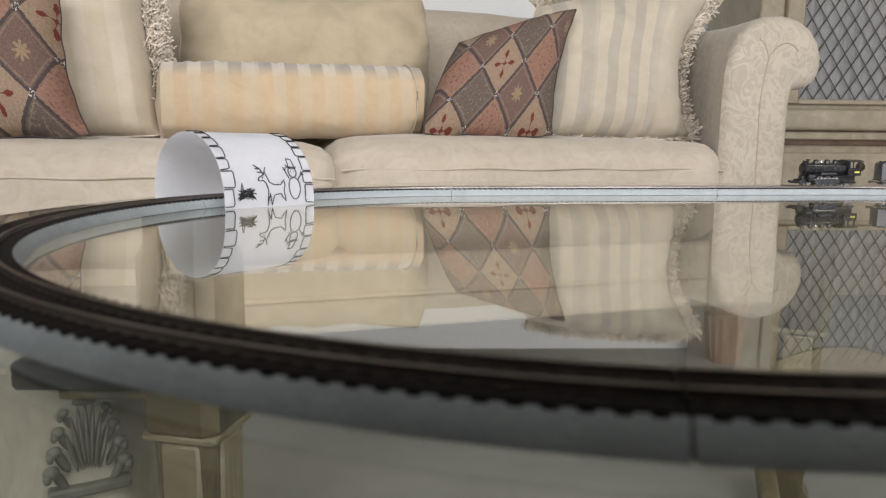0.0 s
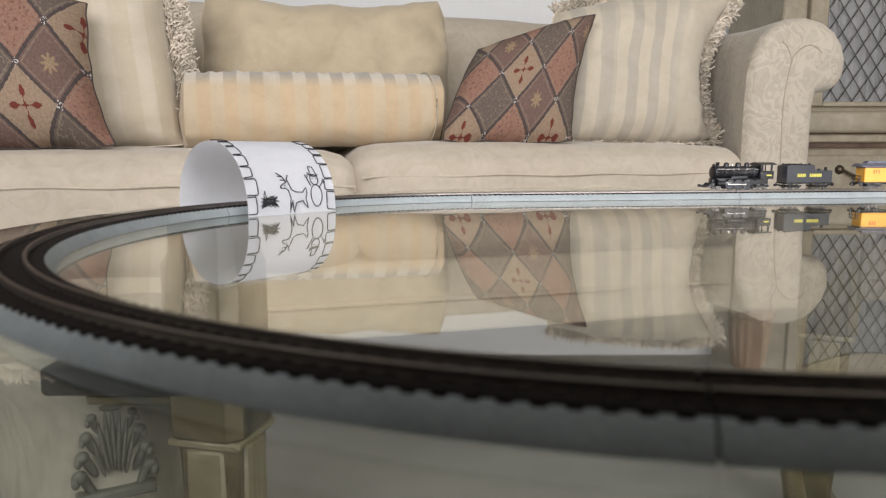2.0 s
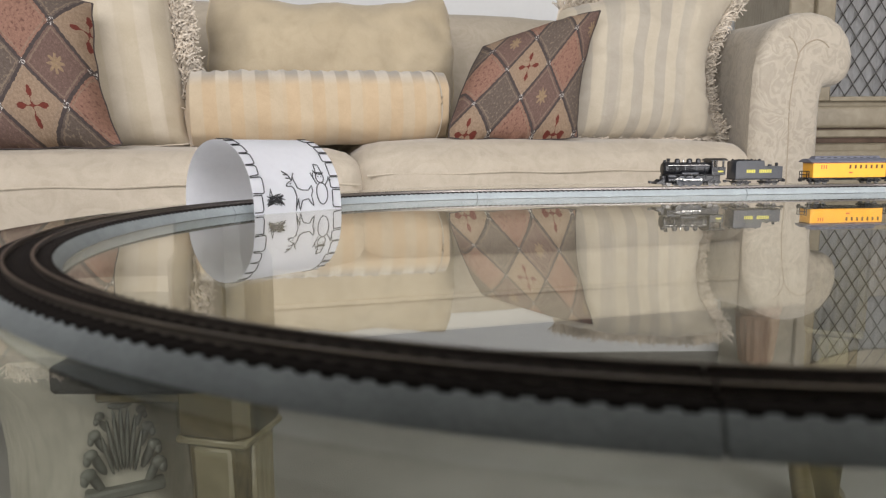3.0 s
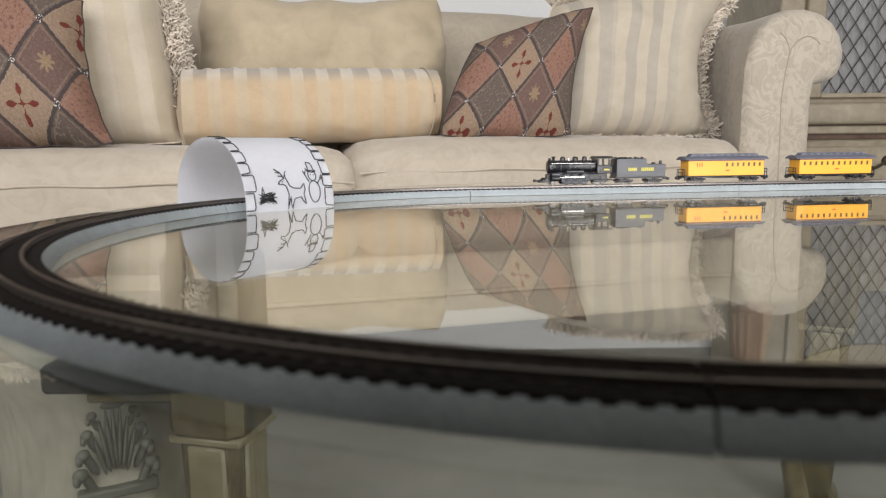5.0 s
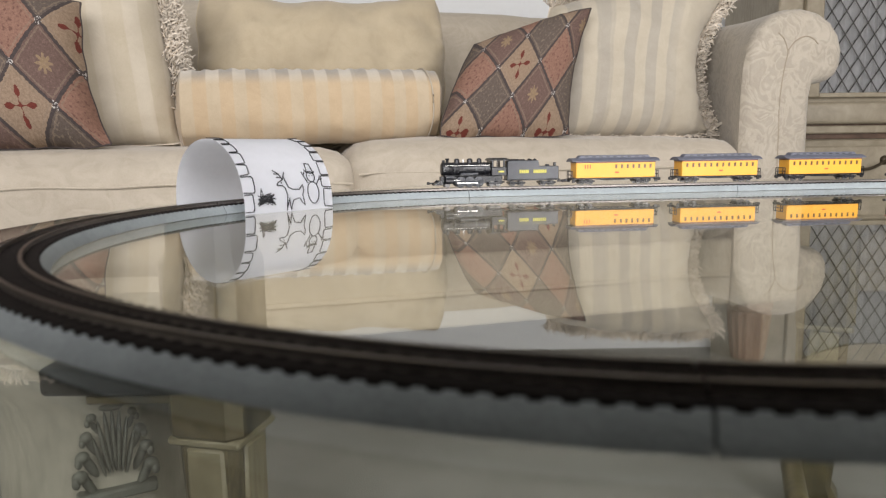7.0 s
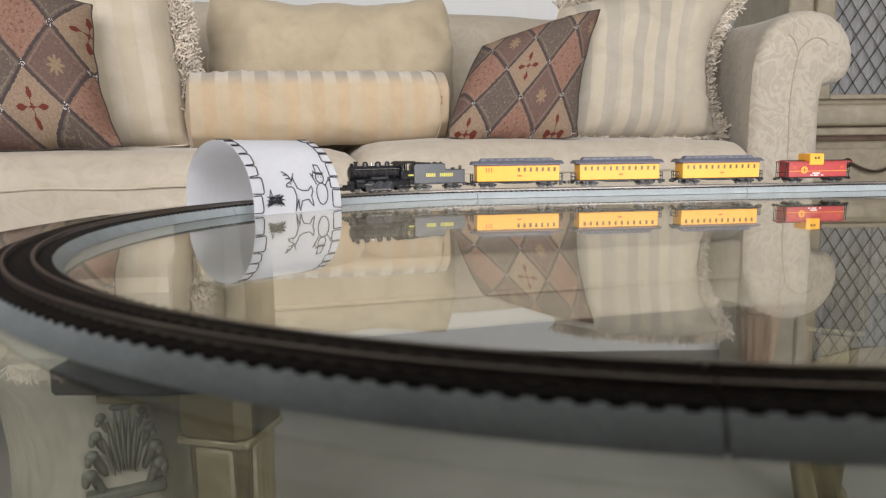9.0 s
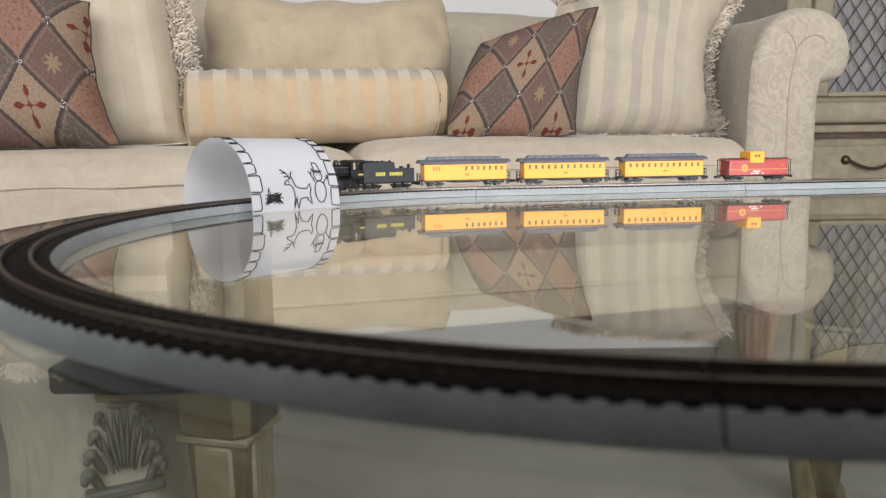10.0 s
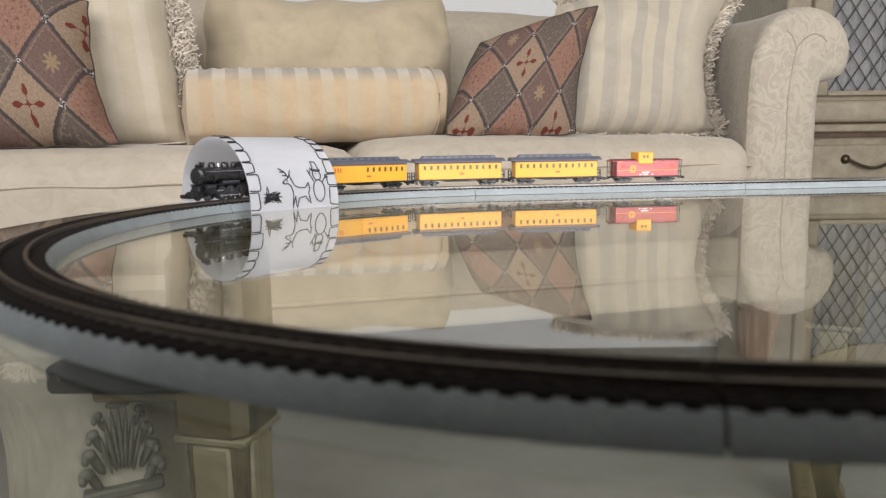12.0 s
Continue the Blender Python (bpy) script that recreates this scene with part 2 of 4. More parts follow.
M_RED = plain("red_strip_plastic", (0.30, 0.05, 0.03), 0.5)
M_BLACK = plain("black_engine_plastic", (0.014, 0.014, 0.016), 0.28, vary=0.25, scale=1200, gloss=0.5)
M_GREY = plain("dark_grey_plastic", (0.03, 0.033, 0.040), 0.30, vary=0.25, scale=1200, gloss=0.7)
M_STEEL = plain("bright_steel", (0.55, 0.54, 0.52), 0.25, 0.95)
M_WHEEL = plain("dull_wheel_metal", (0.16, 0.155, 0.15), 0.42, 0.9)
M_YELLOW = plain("yellow_plastic", (0.80, 0.385, 0.035), 0.35, vary=0.05, scale=900)
M_ROOF = plain("blue_grey_roof", (0.12, 0.125, 0.155), 0.5, vary=0.2, scale=900)
M_PURPLE = plain("brown_stripe", (0.20, 0.10, 0.09), 0.5)
M_PANE = plain("dark_window", (0.13, 0.075, 0.035), 0.25, vary=0.2, scale=900)
M_LETTER = plain("yellow_lettering", (0.55, 0.50, 0.08), 0.5)
M_MARK = plain("red_lettering", (0.50, 0.10, 0.03), 0.5)
M_CABOOSE = plain("red_caboose_plastic", (0.40, 0.035, 0.035), 0.30, vary=0.08, scale=900, gloss=0.8)
M_WHITE = plain("white_lettering", (0.75, 0.72, 0.70), 0.5)


# ---- mesh helpers ----
def part(name, bm, material, parent=None, label="", smooth=True, m=None):
    """Link a bmesh as one mesh object, under parent if given."""
    me = bpy.data.meshes.new(name)
    bm.to_mesh(me)
    bm.free()
    me.materials.append(material)
    if smooth:
        for p in me.polygons:
            p.use_smooth = True
        me.set_sharp_from_angle(angle=radians(38))
    ob = new(name, me)
    if parent:
        ob.parent = parent
    if m is not None:
        ob.matrix_local = m
    if label:
        ob["label"] = label
    return ob


def again(name, ob, parent, m):
    """Another object on the same mesh."""
    o = new(name, ob.data)
    o.parent = parent
    o.matrix_local = m
    return o


def box(x0, x1, y0, y1, z0, z1, bevel=0.0, bm=None, segs=1):
    bm = bm or bmesh.new()
    made = bmesh.ops.create_cube(bm, size=1, matrix=Matrix.LocRotScale(((x0 + x1) / 2, (y0 + y1) / 2, (z0 + z1) / 2), None, (x1 - x0, y1 - y0, z1 - z0)))
    if bevel:
        edges = {e for v in made["verts"] for e in v.link_edges}
        bmesh.ops.bevel(bm, geom=list(edges), offset=bevel, segments=segs, affect="EDGES", profile=0.5)
    return bm


def rod(a, b, r, bm=None, n=10, r2=None):
    bm = bm or bmesh.new()
    a, b = Vector(a), Vector(b)
    turn = (b - a).to_track_quat("Z", "Y").to_matrix().to_4x4()
    bmesh.ops.create_cone(bm, cap_ends=True, segments=n, radius1=r, radius2=r if r2 is None else r2, depth=(b - a).length, matrix=Matrix.Translation((a + b) / 2) @ turn)
    return bm


def prism(outline, y0, y1, bm=None):
    """An outline in x, z pushed along y."""
    bm = bm or bmesh.new()
    a = [bm.verts.new((x, y0, z)) for x, z in outline]
    b = [bm.verts.new((x, y1, z)) for x, z in outline]
    n = len(a)
    bm.faces.new(a)
    bm.faces.new(b[::-1])
    for i in range(n):
        bm.faces.new((a[i], b[i], b[(i + 1) % n], a[(i + 1) % n]))
    bmesh.ops.recalc_face_normals(bm, faces=bm.faces)
    return bm


def lathe(profile, n=24, flute=0.0, flutes=0):
    bm = bmesh.new()
    rings = []
    for r, z in profile:
        ring = []
        for i in range(n):
            a = 2 * math.pi * i / n
            rr = r * (1 + flute * math.cos(flutes * a))
            ring.append(bm.verts.new((rr * math.cos(a), rr * math.sin(a), z)))
        rings.append(ring)
    for p, q in zip(rings, rings[1:]):
        for i in range(n):
            bm.faces.new((p[i], p[(i + 1) % n], q[(i + 1) % n], q[i]))
    bm.faces.new(rings[0][::-1])
    bm.faces.new(rings[-1])
    return bm


def tube(points, r, n=6, bm=None):
    """A round cord along points."""
    bm = bm or bmesh.new()
    pts = [Vector(p) for p in points]
    rings = []
    for i, p in enumerate(pts):
        d = pts[min(i + 1, len(pts) - 1)] - pts[max(i - 1, 0)]
        q = d.to_track_quat("Z", "Y")
        rings.append([bm.verts.new(p + q @ Vector((r * math.cos(2 * math.pi * k / n), r * math.sin(2 * math.pi * k / n), 0))) for k in range(n)])
    for a, b in zip(rings, rings[1:]):
        for k in range(n):
            bm.faces.new((a[k], a[(k + 1) % n], b[(k + 1) % n], b[k]))
    bm.faces.new(rings[0][::-1])
    bm.faces.new(rings[-1])
    return bm


def smooth_line(points, k=6):
    """More points along a curve through the given ones."""
    pts = [Vector(p) for p in points]
    pts = [pts[0] * 2 - pts[1]] + pts + [pts[-1] * 2 - pts[-2]]
    out = []
    for i in range(1, len(pts) - 2):
        p0, p1, p2, p3 = pts[i - 1:i + 3]
        for j in range(k):
            t = j / k
            out.append(0.5 * (2 * p1 + (p2 - p0) * t + (2 * p0 - 5 * p1 + 4 * p2 - p3) * t * t + (3 * p1 - p0 - 3 * p2 + p3) * t ** 3))
    return out + [pts[-2]]


def puffed(w, d, h, r, crown=0.0, belly=0.0, cuts=12, lumps=0.004, seed=0):
    """A stuffed box cushion with rounded edges, centred, with a crowned top and a bulging front."""
    bm = bmesh.new()
    bmesh.ops.create_cube(bm, size=2)
    bmesh.ops.subdivide_edges(bm, edges=bm.edges, cuts=cuts, use_grid_fill=True)
    half = Vector((w / 2, d / 2, h / 2))
    for v in bm.verts:
        u = v.co.copy()
        p = Vector([math.copysign(abs(c) ** 0.8, c) * k for c, k in zip(u, half)])
        core = Vector([max(-k + r, min(k - r, c)) for c, k in zip(p, half)])
        off = p - core
        if off.length > 1e-6:
            p = core + off.normalized() * min(off.length, r) if off.length > r else p
        p.z += crown * (1 - u.x ** 4) * (1 - u.y ** 2) * u.z
        p.y += belly * (1 - u.x ** 4) * (1 - u.z ** 2) * u.y
        p += noise.noise_vector(p * 7 + Vector((seed, 0, 0))) * lumps
        v.co = p
    return bm


def fringe(points, length, out, count, seed):
    """Short curled threads along a line of points."""
    rnd = random.Random(seed)
    bm = bmesh.new()
    pts = [Vector(p) for p in points]
    for _ in range(count):
        k = rnd.random() * (len(pts) - 1)
        i = int(k)
        p = pts[i].lerp(pts[i + 1], k - i)
        d = Vector(out) + Vector((rnd.uniform(-1, 1), rnd.uniform(-1, 1), rnd.uniform(-1, 1))) * 0.8
        d.normalize()
        side = Vector((rnd.uniform(-1, 1), rnd.uniform(-1, 1), rnd.uniform(-1, 1))) * 0.35
        ln = length * rnd.uniform(0.5, 1.15)
        tube([p, p + (d + side * 0.5) * ln * 0.5, p + (d - side * 0.3) * ln, p + (d - side) * ln * 0.95], rnd.uniform(0.0011, 0.0020), 3, bm)
    return bm


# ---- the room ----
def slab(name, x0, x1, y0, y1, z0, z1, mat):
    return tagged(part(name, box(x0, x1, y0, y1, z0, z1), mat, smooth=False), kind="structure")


tagged(slab("floor", -2.6, 2.6, -1.3, 2.7, -0.1, 0, M_CARPET), label="pale grey wool carpet on the floor", category="floor")
slab("ceiling", -2.6, 2.6, -1.3, 2.7, 2.5, 2.6, M_CEIL)
slab("wall_north", -2.6, 2.6, 2.7, 2.8, -0.1, 1.22, M_WALL)
# upper part is out of view; set dark to keep its veil off the table glass
slab("wall_north_upper", -2.6, 2.6, 2.7, 2.8, 1.22, 2.6, M_UPPER)
slab("wall_west", -2.7, -2.6, -1.3, 2.7, -0.1, 2.6, M_SIDE)
slab("wall_east", 2.6, 2.7, -1.3, 2.7, -0.1, 2.6, M_SIDE)
# south wall with a wide glazed opening
slab("wall_south", -2.6, 0.74, -1.4, -1.3, -0.1, 0.9, M_BACK)
slab("wall_south_head", -2.6, 2.6, -1.4, -1.3, 2.14, 2.6, M_BACK)
slab("wall_south_pier", -2.6, -1.75, -1.4, -1.3, 0.9, 2.14, M_BACK)
slab("wall_south_mullion", 0.10, 0.74, -1.4, -1.3, 0.9, 2.14, M_BACK)
slab("wall_south_pier", 1.82, 2.6, -1.4, -1.3, -0.1, 2.14, M_BACK)
# unseen blocker added to shade the near track, with a low opening for door glints
slab("shade_block", -0.46, 0.22, -0.07, -0.035, 0, 0.635, M_BACK)
slab("shade_block_head", 0.22, 0.95, -0.07, -0.035, 0.515, 0.635, M_BACK)
slab("shade_block_pier", 0.95, 1.05, -0.07, -0.035, 0, 0.635, M_BACK)


# ---- glass coffee table ----
TABLE = Vector((0.27, 0.42, 0))


def coffee_table():
    t = tagged(new("coffee_table"), "round clear glass coffee table on carved gilt legs", "table")
    t.location = TABLE
    r, e = 0.535, 0.004
    top = part("glass_top", lathe([(r - e, -0.012), (r, -0.008), (r, -0.004), (r - e, 0)], 160), M_GLASS, t, "clear glass top", m=pose(0, 0, GLASS))
    top.visible_shadow = False
    for a in (166.5, 62, 342, 246):
        m = pose(0.46 * math.cos(radians(a)), 0.46 * math.sin(radians(a)), 0, 0, 0, a)
        bm = bmesh.new()
        prev = None
        for z, half, out in ((0, 0.028, 0.02), (0.03, 0.03, 0.02), (0.05, 0.020, 0.012), (0.15, 0.025, 0.0), (0.262, 0.0275, 0.0), (0.268, 0.0325, 0.001), (0.400, 0.0325, 0.001), (0.41, 0.028, 0), (0.437, 0.028, 0)):
            ring = [bm.verts.new((out + half * cx, half * cy, z)) for cx, cy in ((-1, -0.7), (-0.7, -1), (0.7, -1), (1, -0.7), (1, 0.7), (0.7, 1), (-0.7, 1), (-1, 0.7))]
            if prev:
                for i in range(8):
                    bm.faces.new((prev[i], prev[(i + 1) % 8], ring[(i + 1) % 8], ring[i]))
            else:
                bm.faces.new(ring[::-1])
            prev = ring
        bm.faces.new(prev)
        leg = part("leg", bm, M_LEG, t, "olive gilt carved wooden leg", m=m)
        part("leg_panel", box(-0.017, 0.017, 0.023, 0.0295, 0.165, 0.258, 0.003), M_PANEL, leg, "paler raised panel")
        part("leg_panel", box(-0.0295, -0.023, -0.017, 0.017, 0.165, 0.258, 0.003), M_PANEL, leg, "paler raised panel")
        part("leg_bead", box(-0.031, 0.031, -0.031, 0.031, 0.2585, 0.2655, 0.002), M_PANEL, leg)
    # short dark apron rail beside the leg, with a gilt lower edge
    part("apron_rail", box(-0.575, -0.425, 0.075, 0.105, 0.302, 0.324, 0.003), M_EBONY, t, "near-black apron rail")
    part("gilt_edge", box(-0.545, -0.425, 0.083, 0.107, 0.292, 0.301, 0.002), M_LEG, t, "gilt lower edge")
    for a in (160, 66):
        c, s = math.cos(radians(a)), math.sin(radians(a))
        part("stretcher", rod((0.44 * c, 0.44 * s, 0.1), (-0.44 * c, -0.44 * s, 0.1), 0.012), M_LEG, t)
    return t


def carved_pedestal():
    """A cream painted support with an acanthus leaf carved on its face."""
    t = tagged(new("carved_pedestal"), "cream painted pedestal with a carved acanthus leaf, under the glass", "pedestal")
    t.matrix_world = pose(-0.327, 0.641, 0, 0, 0, 28)
    part("shaft", lathe([(0.110, 0), (0.110, 0.03), (0.097, 0.04), (0.094, 0.217), (0.099, 0.275), (0.113, 0.300), (0.113, 0.322), (0.100, 0.332)], 48), M_CARVED, t)
    bm = bmesh.new()

    def lobe(x, z, sx, sz, tilt, y=-0.058):
        bmesh.ops.create_icosphere(bm, subdivisions=2, radius=1, matrix=Matrix.Translation((x, y - 0.035, z)) @ Matrix.Rotation(tilt, 4, "Y") @ Matrix.Diagonal((sx, 0.005, sz, 1)))

    for k in range(-3, 4):                          # fluted middle, drawn in at the waist
        lobe(k * 0.0040, 0.243 - 0.0016 * k * k, 0.0021, 0.030 - 0.0012 * k * k, k * 0.07, -0.0625)
    lobe(0, 0.272, 0.010, 0.0035, 0, -0.064)
    for s in (-1, 1):                               # curled leaf tips up both sides
        for z, x, k in ((0.262, 0.016, 0.8), (0.246, 0.021, 1.0), (0.229, 0.025, 1.15), (0.212, 0.028, 1.3)):
            lobe(s * x * 0.80, z - 0.007, 0.0042, 0.012 * k, s * 0.45)
            lobe(s * x, z + 0.003, 0.0052 * k, 0.0046 * k, s * 0.4, -0.064)
            lobe(s * (x + 0.003), z - 0.001, 0.0028 * k, 0.0040 * k, 0, -0.066)
    box(-0.032, 0.032, -0.103, -0.086, 0.190, 0.199, 0.002, bm)
    part("acanthus_leaf", bm, M_LEAF, t, "grey carved acanthus leaf")
    return t


coffee_table()
carved_pedestal()


# ---- the sofa ----
ARM_OUTLINE = [(0.0, 0.14), (0.0, 0.40), (0.0, 0.60), (0.003, 0.66), (0.012, 0.705), (0.034, 0.742), (0.068, 0.769), (0.105, 0.781), (0.145, 0.784), (0.184, 0.778),
               (0.216, 0.760), (0.240, 0.732), (0.252, 0.697), (0.249, 0.664), (0.237, 0.642), (0.218, 0.631), (0.196, 0.629), (0.178, 0.626), (0.174, 0.60), (0.174, 0.40), (0.174, 0.14)]
SX = 0.668                                # inner face of the arm
SOFA = pose(0, 1.246, 0, 0, 0, 15.4)      # the sofa stands at an angle to the table; its front is y = 0 in its own space


def inset_outline(outline, d):
    """The outline drawn in by d metres all round."""
    out = []
    n = len(outline)
    for i, (x, z) in enumerate(outline):
        a, c = Vector(outline[i - 1]), Vector(outline[(i + 1) % n])
        t = (c - a).normalized()
        out.append((x + t.y * d, z - t.x * d))
    return out


def sofa_arm(sofa, m):
    """A rolled arm: padded round its front edge, rising towards the back, with a seam curling up its face."""
    bm = bmesh.new()
    rings = []
    for y, d, up in ((0.0, 0.030, 0), (0.003, 0.018, 0), (0.010, 0.008, 0), (0.022, 0.002, 0), (0.04, 0, 0), (0.09, 0, 0), (0.14, 0, 0), (0.2, 0, 0.002), (0.4, 0, 0.012), (0.86, 0, 0.04)):
        rings.append([bm.verts.new((x + 0.085 * min(1, max(0, y - 0.02) / 0.17) * max(0, 1 - x / 0.15), y, z + up * max(0, z - 0.3) / 0.43 + 0.003 * noise.noise(Vector((x * 9, y * 9, z * 9))))) for x, z in inset_outline(ARM_OUTLINE, d)])
    n = len(ARM_OUTLINE)
    for p, q in zip(rings, rings[1:]):
        for i in range(n):
            bm.faces.new((p[i], p[(i + 1) % n], q[(i + 1) % n], q[i]))
    bm.faces.new(rings[0])
    bm.faces.new(rings[-1])
    bmesh.ops.recalc_face_normals(bm, faces=bm.faces)
    arm = part("arm", bm, M_ARM, sofa, "rolled arm in cream damask", m=m)
    seam = [(0.086, 0.15), (0.086, 0.30), (0.086, 0.42), (0.085, 0.52), (0.083, 0.58), (0.088, 0.64), (0.099, 0.695)]
    curl = [(0.099, 0.695), (0.116, 0.713), (0.140, 0.723), (0.160, 0.719), (0.174, 0.708)]
    tuck = [(0.071, 0.728), (0.084, 0.718), (0.093, 0.703), (0.097, 0.690)]
    # a dark cord stands for the shade inside each sunken seam
    for line in (seam, curl, tuck):
        part("piping", tube(smooth_line([(x, 0.0003, z) for x, z in line]), 0.0015, 8), M_SEAM, arm, "sunken seam")
    return arm


def sofa():
    s = tagged(new("sofa"), "cream damask sofa with rolled arms and loose seat cushions", "sofa")
    s.matrix_world = SOFA
    left_end, right_end = -1.60, SX
    part("base", box(left_end, right_end + 0.06, 0.03, 0.80, 0.14, 0.286, 0.012, segs=3), M_SOFA, s)
    part("base_trim", box(left_end, right_end, 0.022, 0.034, 0.205, 0.215, 0.003), M_PIPING, s)
    part("back", puffed(right_end - left_end + 0.16, 0.26, 0.74, 0.10, crown=0.012, cuts=22, lumps=0.010, seed=3), M_SOFA, s, m=pose((left_end + right_end) / 2, 0.72, 0.505, -7))
    for i, (x0, x1) in enumerate(((-1.60, -0.894), (-0.91, -0.140), (-0.156, 0.69))):
        c = part("seat_cushion", puffed(x1 - x0, 0.60, 0.225, 0.055, crown=0.014, belly=0.008, cuts=20, lumps=0.006, seed=i * 5), M_SOFA, s, m=pose((x0 + x1) / 2, 0.305, (0.384, 0.385, 0.399)[i]))
        n = 24
        w = (x1 - x0) / 2 - 0.014
        part("piping", tube([(-w + 2 * w * k / n, -0.3085 + 0.012 * abs(2 * k / n - 1) ** 5, 0.058 - 0.003 * abs(2 * k / n - 1) ** 6 + 0.0015 * math.sin(k)) for k in range(n + 1)], 0.0022, 6), M_PIPING, c, "fabric piping")
    sofa_arm(s, pose(SX, 0, 0))
    m = pose(left_end, 0, 0) @ Matrix.Diagonal((-1, 1, 1, 1))
    sofa_arm(s, m)
    foot = [(0.030, 0), (0.036, 0.012), (0.040, 0.05), (0.045, 0.095), (0.046, 0.112), (0.040, 0.118), (0.048, 0.123), (0.048, 0.14)]
    f = part("foot", lathe(foot, 96, 0.03, 16), M_FOOT, s, "fluted brown wooden foot", m=pose(SX + 0.085, 0.06, 0))
    for x, y in ((left_end - 0.085, 0.06), (SX + 0.085, 0.80), (left_end - 0.085, 0.80)):
        again("foot", f, s, pose(x, y, 0))["label"] = "fluted brown wooden foot"
    return s


sofa()
SEAT = 0.515


def quad_pillow(corners, thick, bows, cloth_size, cloth_at=(0, 0), n=40, seed=0, lumps=0.006, soft=0.06, gather=0.006):
    """A stuffed pillow between four corners (bottom left, bottom right, top right, top left; x, y, z in the sofa's space).
    bows: how far the left, right, bottom and top seams swell outwards. cloth_size: the fabric's metres across and up."""
    bl, br, tr, tl = [Vector(c) for c in corners]
    out = (br - tl).cross(tr - bl).normalized()
    if out.y > 0:
        out = -out
    across, up = ((br + tr) - (bl + tl)).normalized(), ((tl + tr) - (bl + br)).normalized()
    bm = bmesh.new()
    grid, place = {}, {}
    for side in (1, -1):
        for i in range(n + 1):
            for j in range(n + 1):
                u, v = 2 * i / n - 1, 2 * j / n - 1
                rim_vert = i in (0, n) or j in (0, n)
                if rim_vert and side == -1:
                    grid[side, i, j] = grid[1, i, j]
                    continue
                ru, rv = u * math.sqrt(1 - soft * v ** 4), v * math.sqrt(1 - soft * u ** 4)
                a, b = (ru + 1) / 2, (rv + 1) / 2
                p = bl * (1 - a) * (1 - b) + br * a * (1 - b) + tr * a * b + tl * (1 - a) * b
                p += across * (bows[1] * a ** 2 - bows[0] * (1 - a) ** 2) * (1 - v * v)
                p += up * (bows[3] * b ** 2 - bows[2] * (1 - b) ** 2) * (1 - u * u)
                t = thick / 2 * ((1 - u ** 4) * (1 - v ** 4)) ** 0.6
                wrinkle = noise.noise(Vector((p.x * 9 + seed, p.z * 9, side))) * lumps * 1.6 + noise.noise(Vector((p.x * 26, p.z * 26 + seed, side))) * lumps * 0.5
                ridge = (1 - abs(noise.noise(Vector((p.x * 6 + seed, p.z * 6, 4.0)))) * 2) ** 3 * lumps * 0.5
                near_edge = noise.noise(Vector((seed, p.z * 46, 0.0))) * abs(u) ** 7 + noise.noise(Vector((p.x * 46, seed, 3.0))) * abs(v) ** 7
                if not rim_vert:
                    t += wrinkle + ridge + near_edge * gather
                else:
                    p += (across * noise.noise(Vector((p.z * 21, seed, 1.0))) + up * noise.noise(Vector((p.x * 21, seed, 2.0)))) * 0.004
                vert = bm.verts.new(p + out * t * side)
                grid[side, i, j], place[vert] = vert, (u, v)
        for i in range(n):
            for j in range(n):
                f = [grid[side, i, j], grid[side, i + 1, j], grid[side, i + 1, j + 1], grid[side, i, j + 1]]
                bm.faces.new(f if side == 1 else f[::-1])
    cloth = bm.loops.layers.uv.new("cloth")
    for f in bm.faces:
        for lp in f.loops:
            u, v = place[lp.vert]
            lp[cloth].uv = (u * cloth_size[0] / 2 + cloth_at[0], v * cloth_size[1] / 2 + cloth_at[1])
    bmesh.ops.recalc_face_normals(bm, faces=bm.faces)
    seams = {"b": [grid[1, i, 0].co.copy() for i in range(n + 1)], "t": [grid[1, i, n].co.copy() for i in range(n + 1)],
             "l": [grid[1, 0, j].co.copy() for j in range(n + 1)], "r": [grid[1, n, j].co.copy() for j in range(n + 1)]}
    return bm, seams


def throw(name, label, made, mat, group="", edges=()):
    """A pillow as a thing of its own, with the fringe sewn along its seams."""
    bm, seams = made
    t = tagged(new(name), label, "pillow", group)
    base = sum(seams["b"], Vector()) / len(seams["b"])
    t.matrix_world = SOFA @ Matrix.Translation(base)
    bmesh.ops.translate(bm, verts=bm.verts, vec=-base)
    part("cover", bm, mat, t)
    for side, out, count, length in edges:
        tagged(part("fringe", fringe([p - base for p in seams[side]], length, out, count, count), M_FRINGE, t, "beige chenille fringe"), kind="stuff")
    for side in "lrbt":
        part("seam_cord", tube([p - base for p in seams[side]], 0.0016, 5), M_FRINGE if edges else mat, t)
    return t


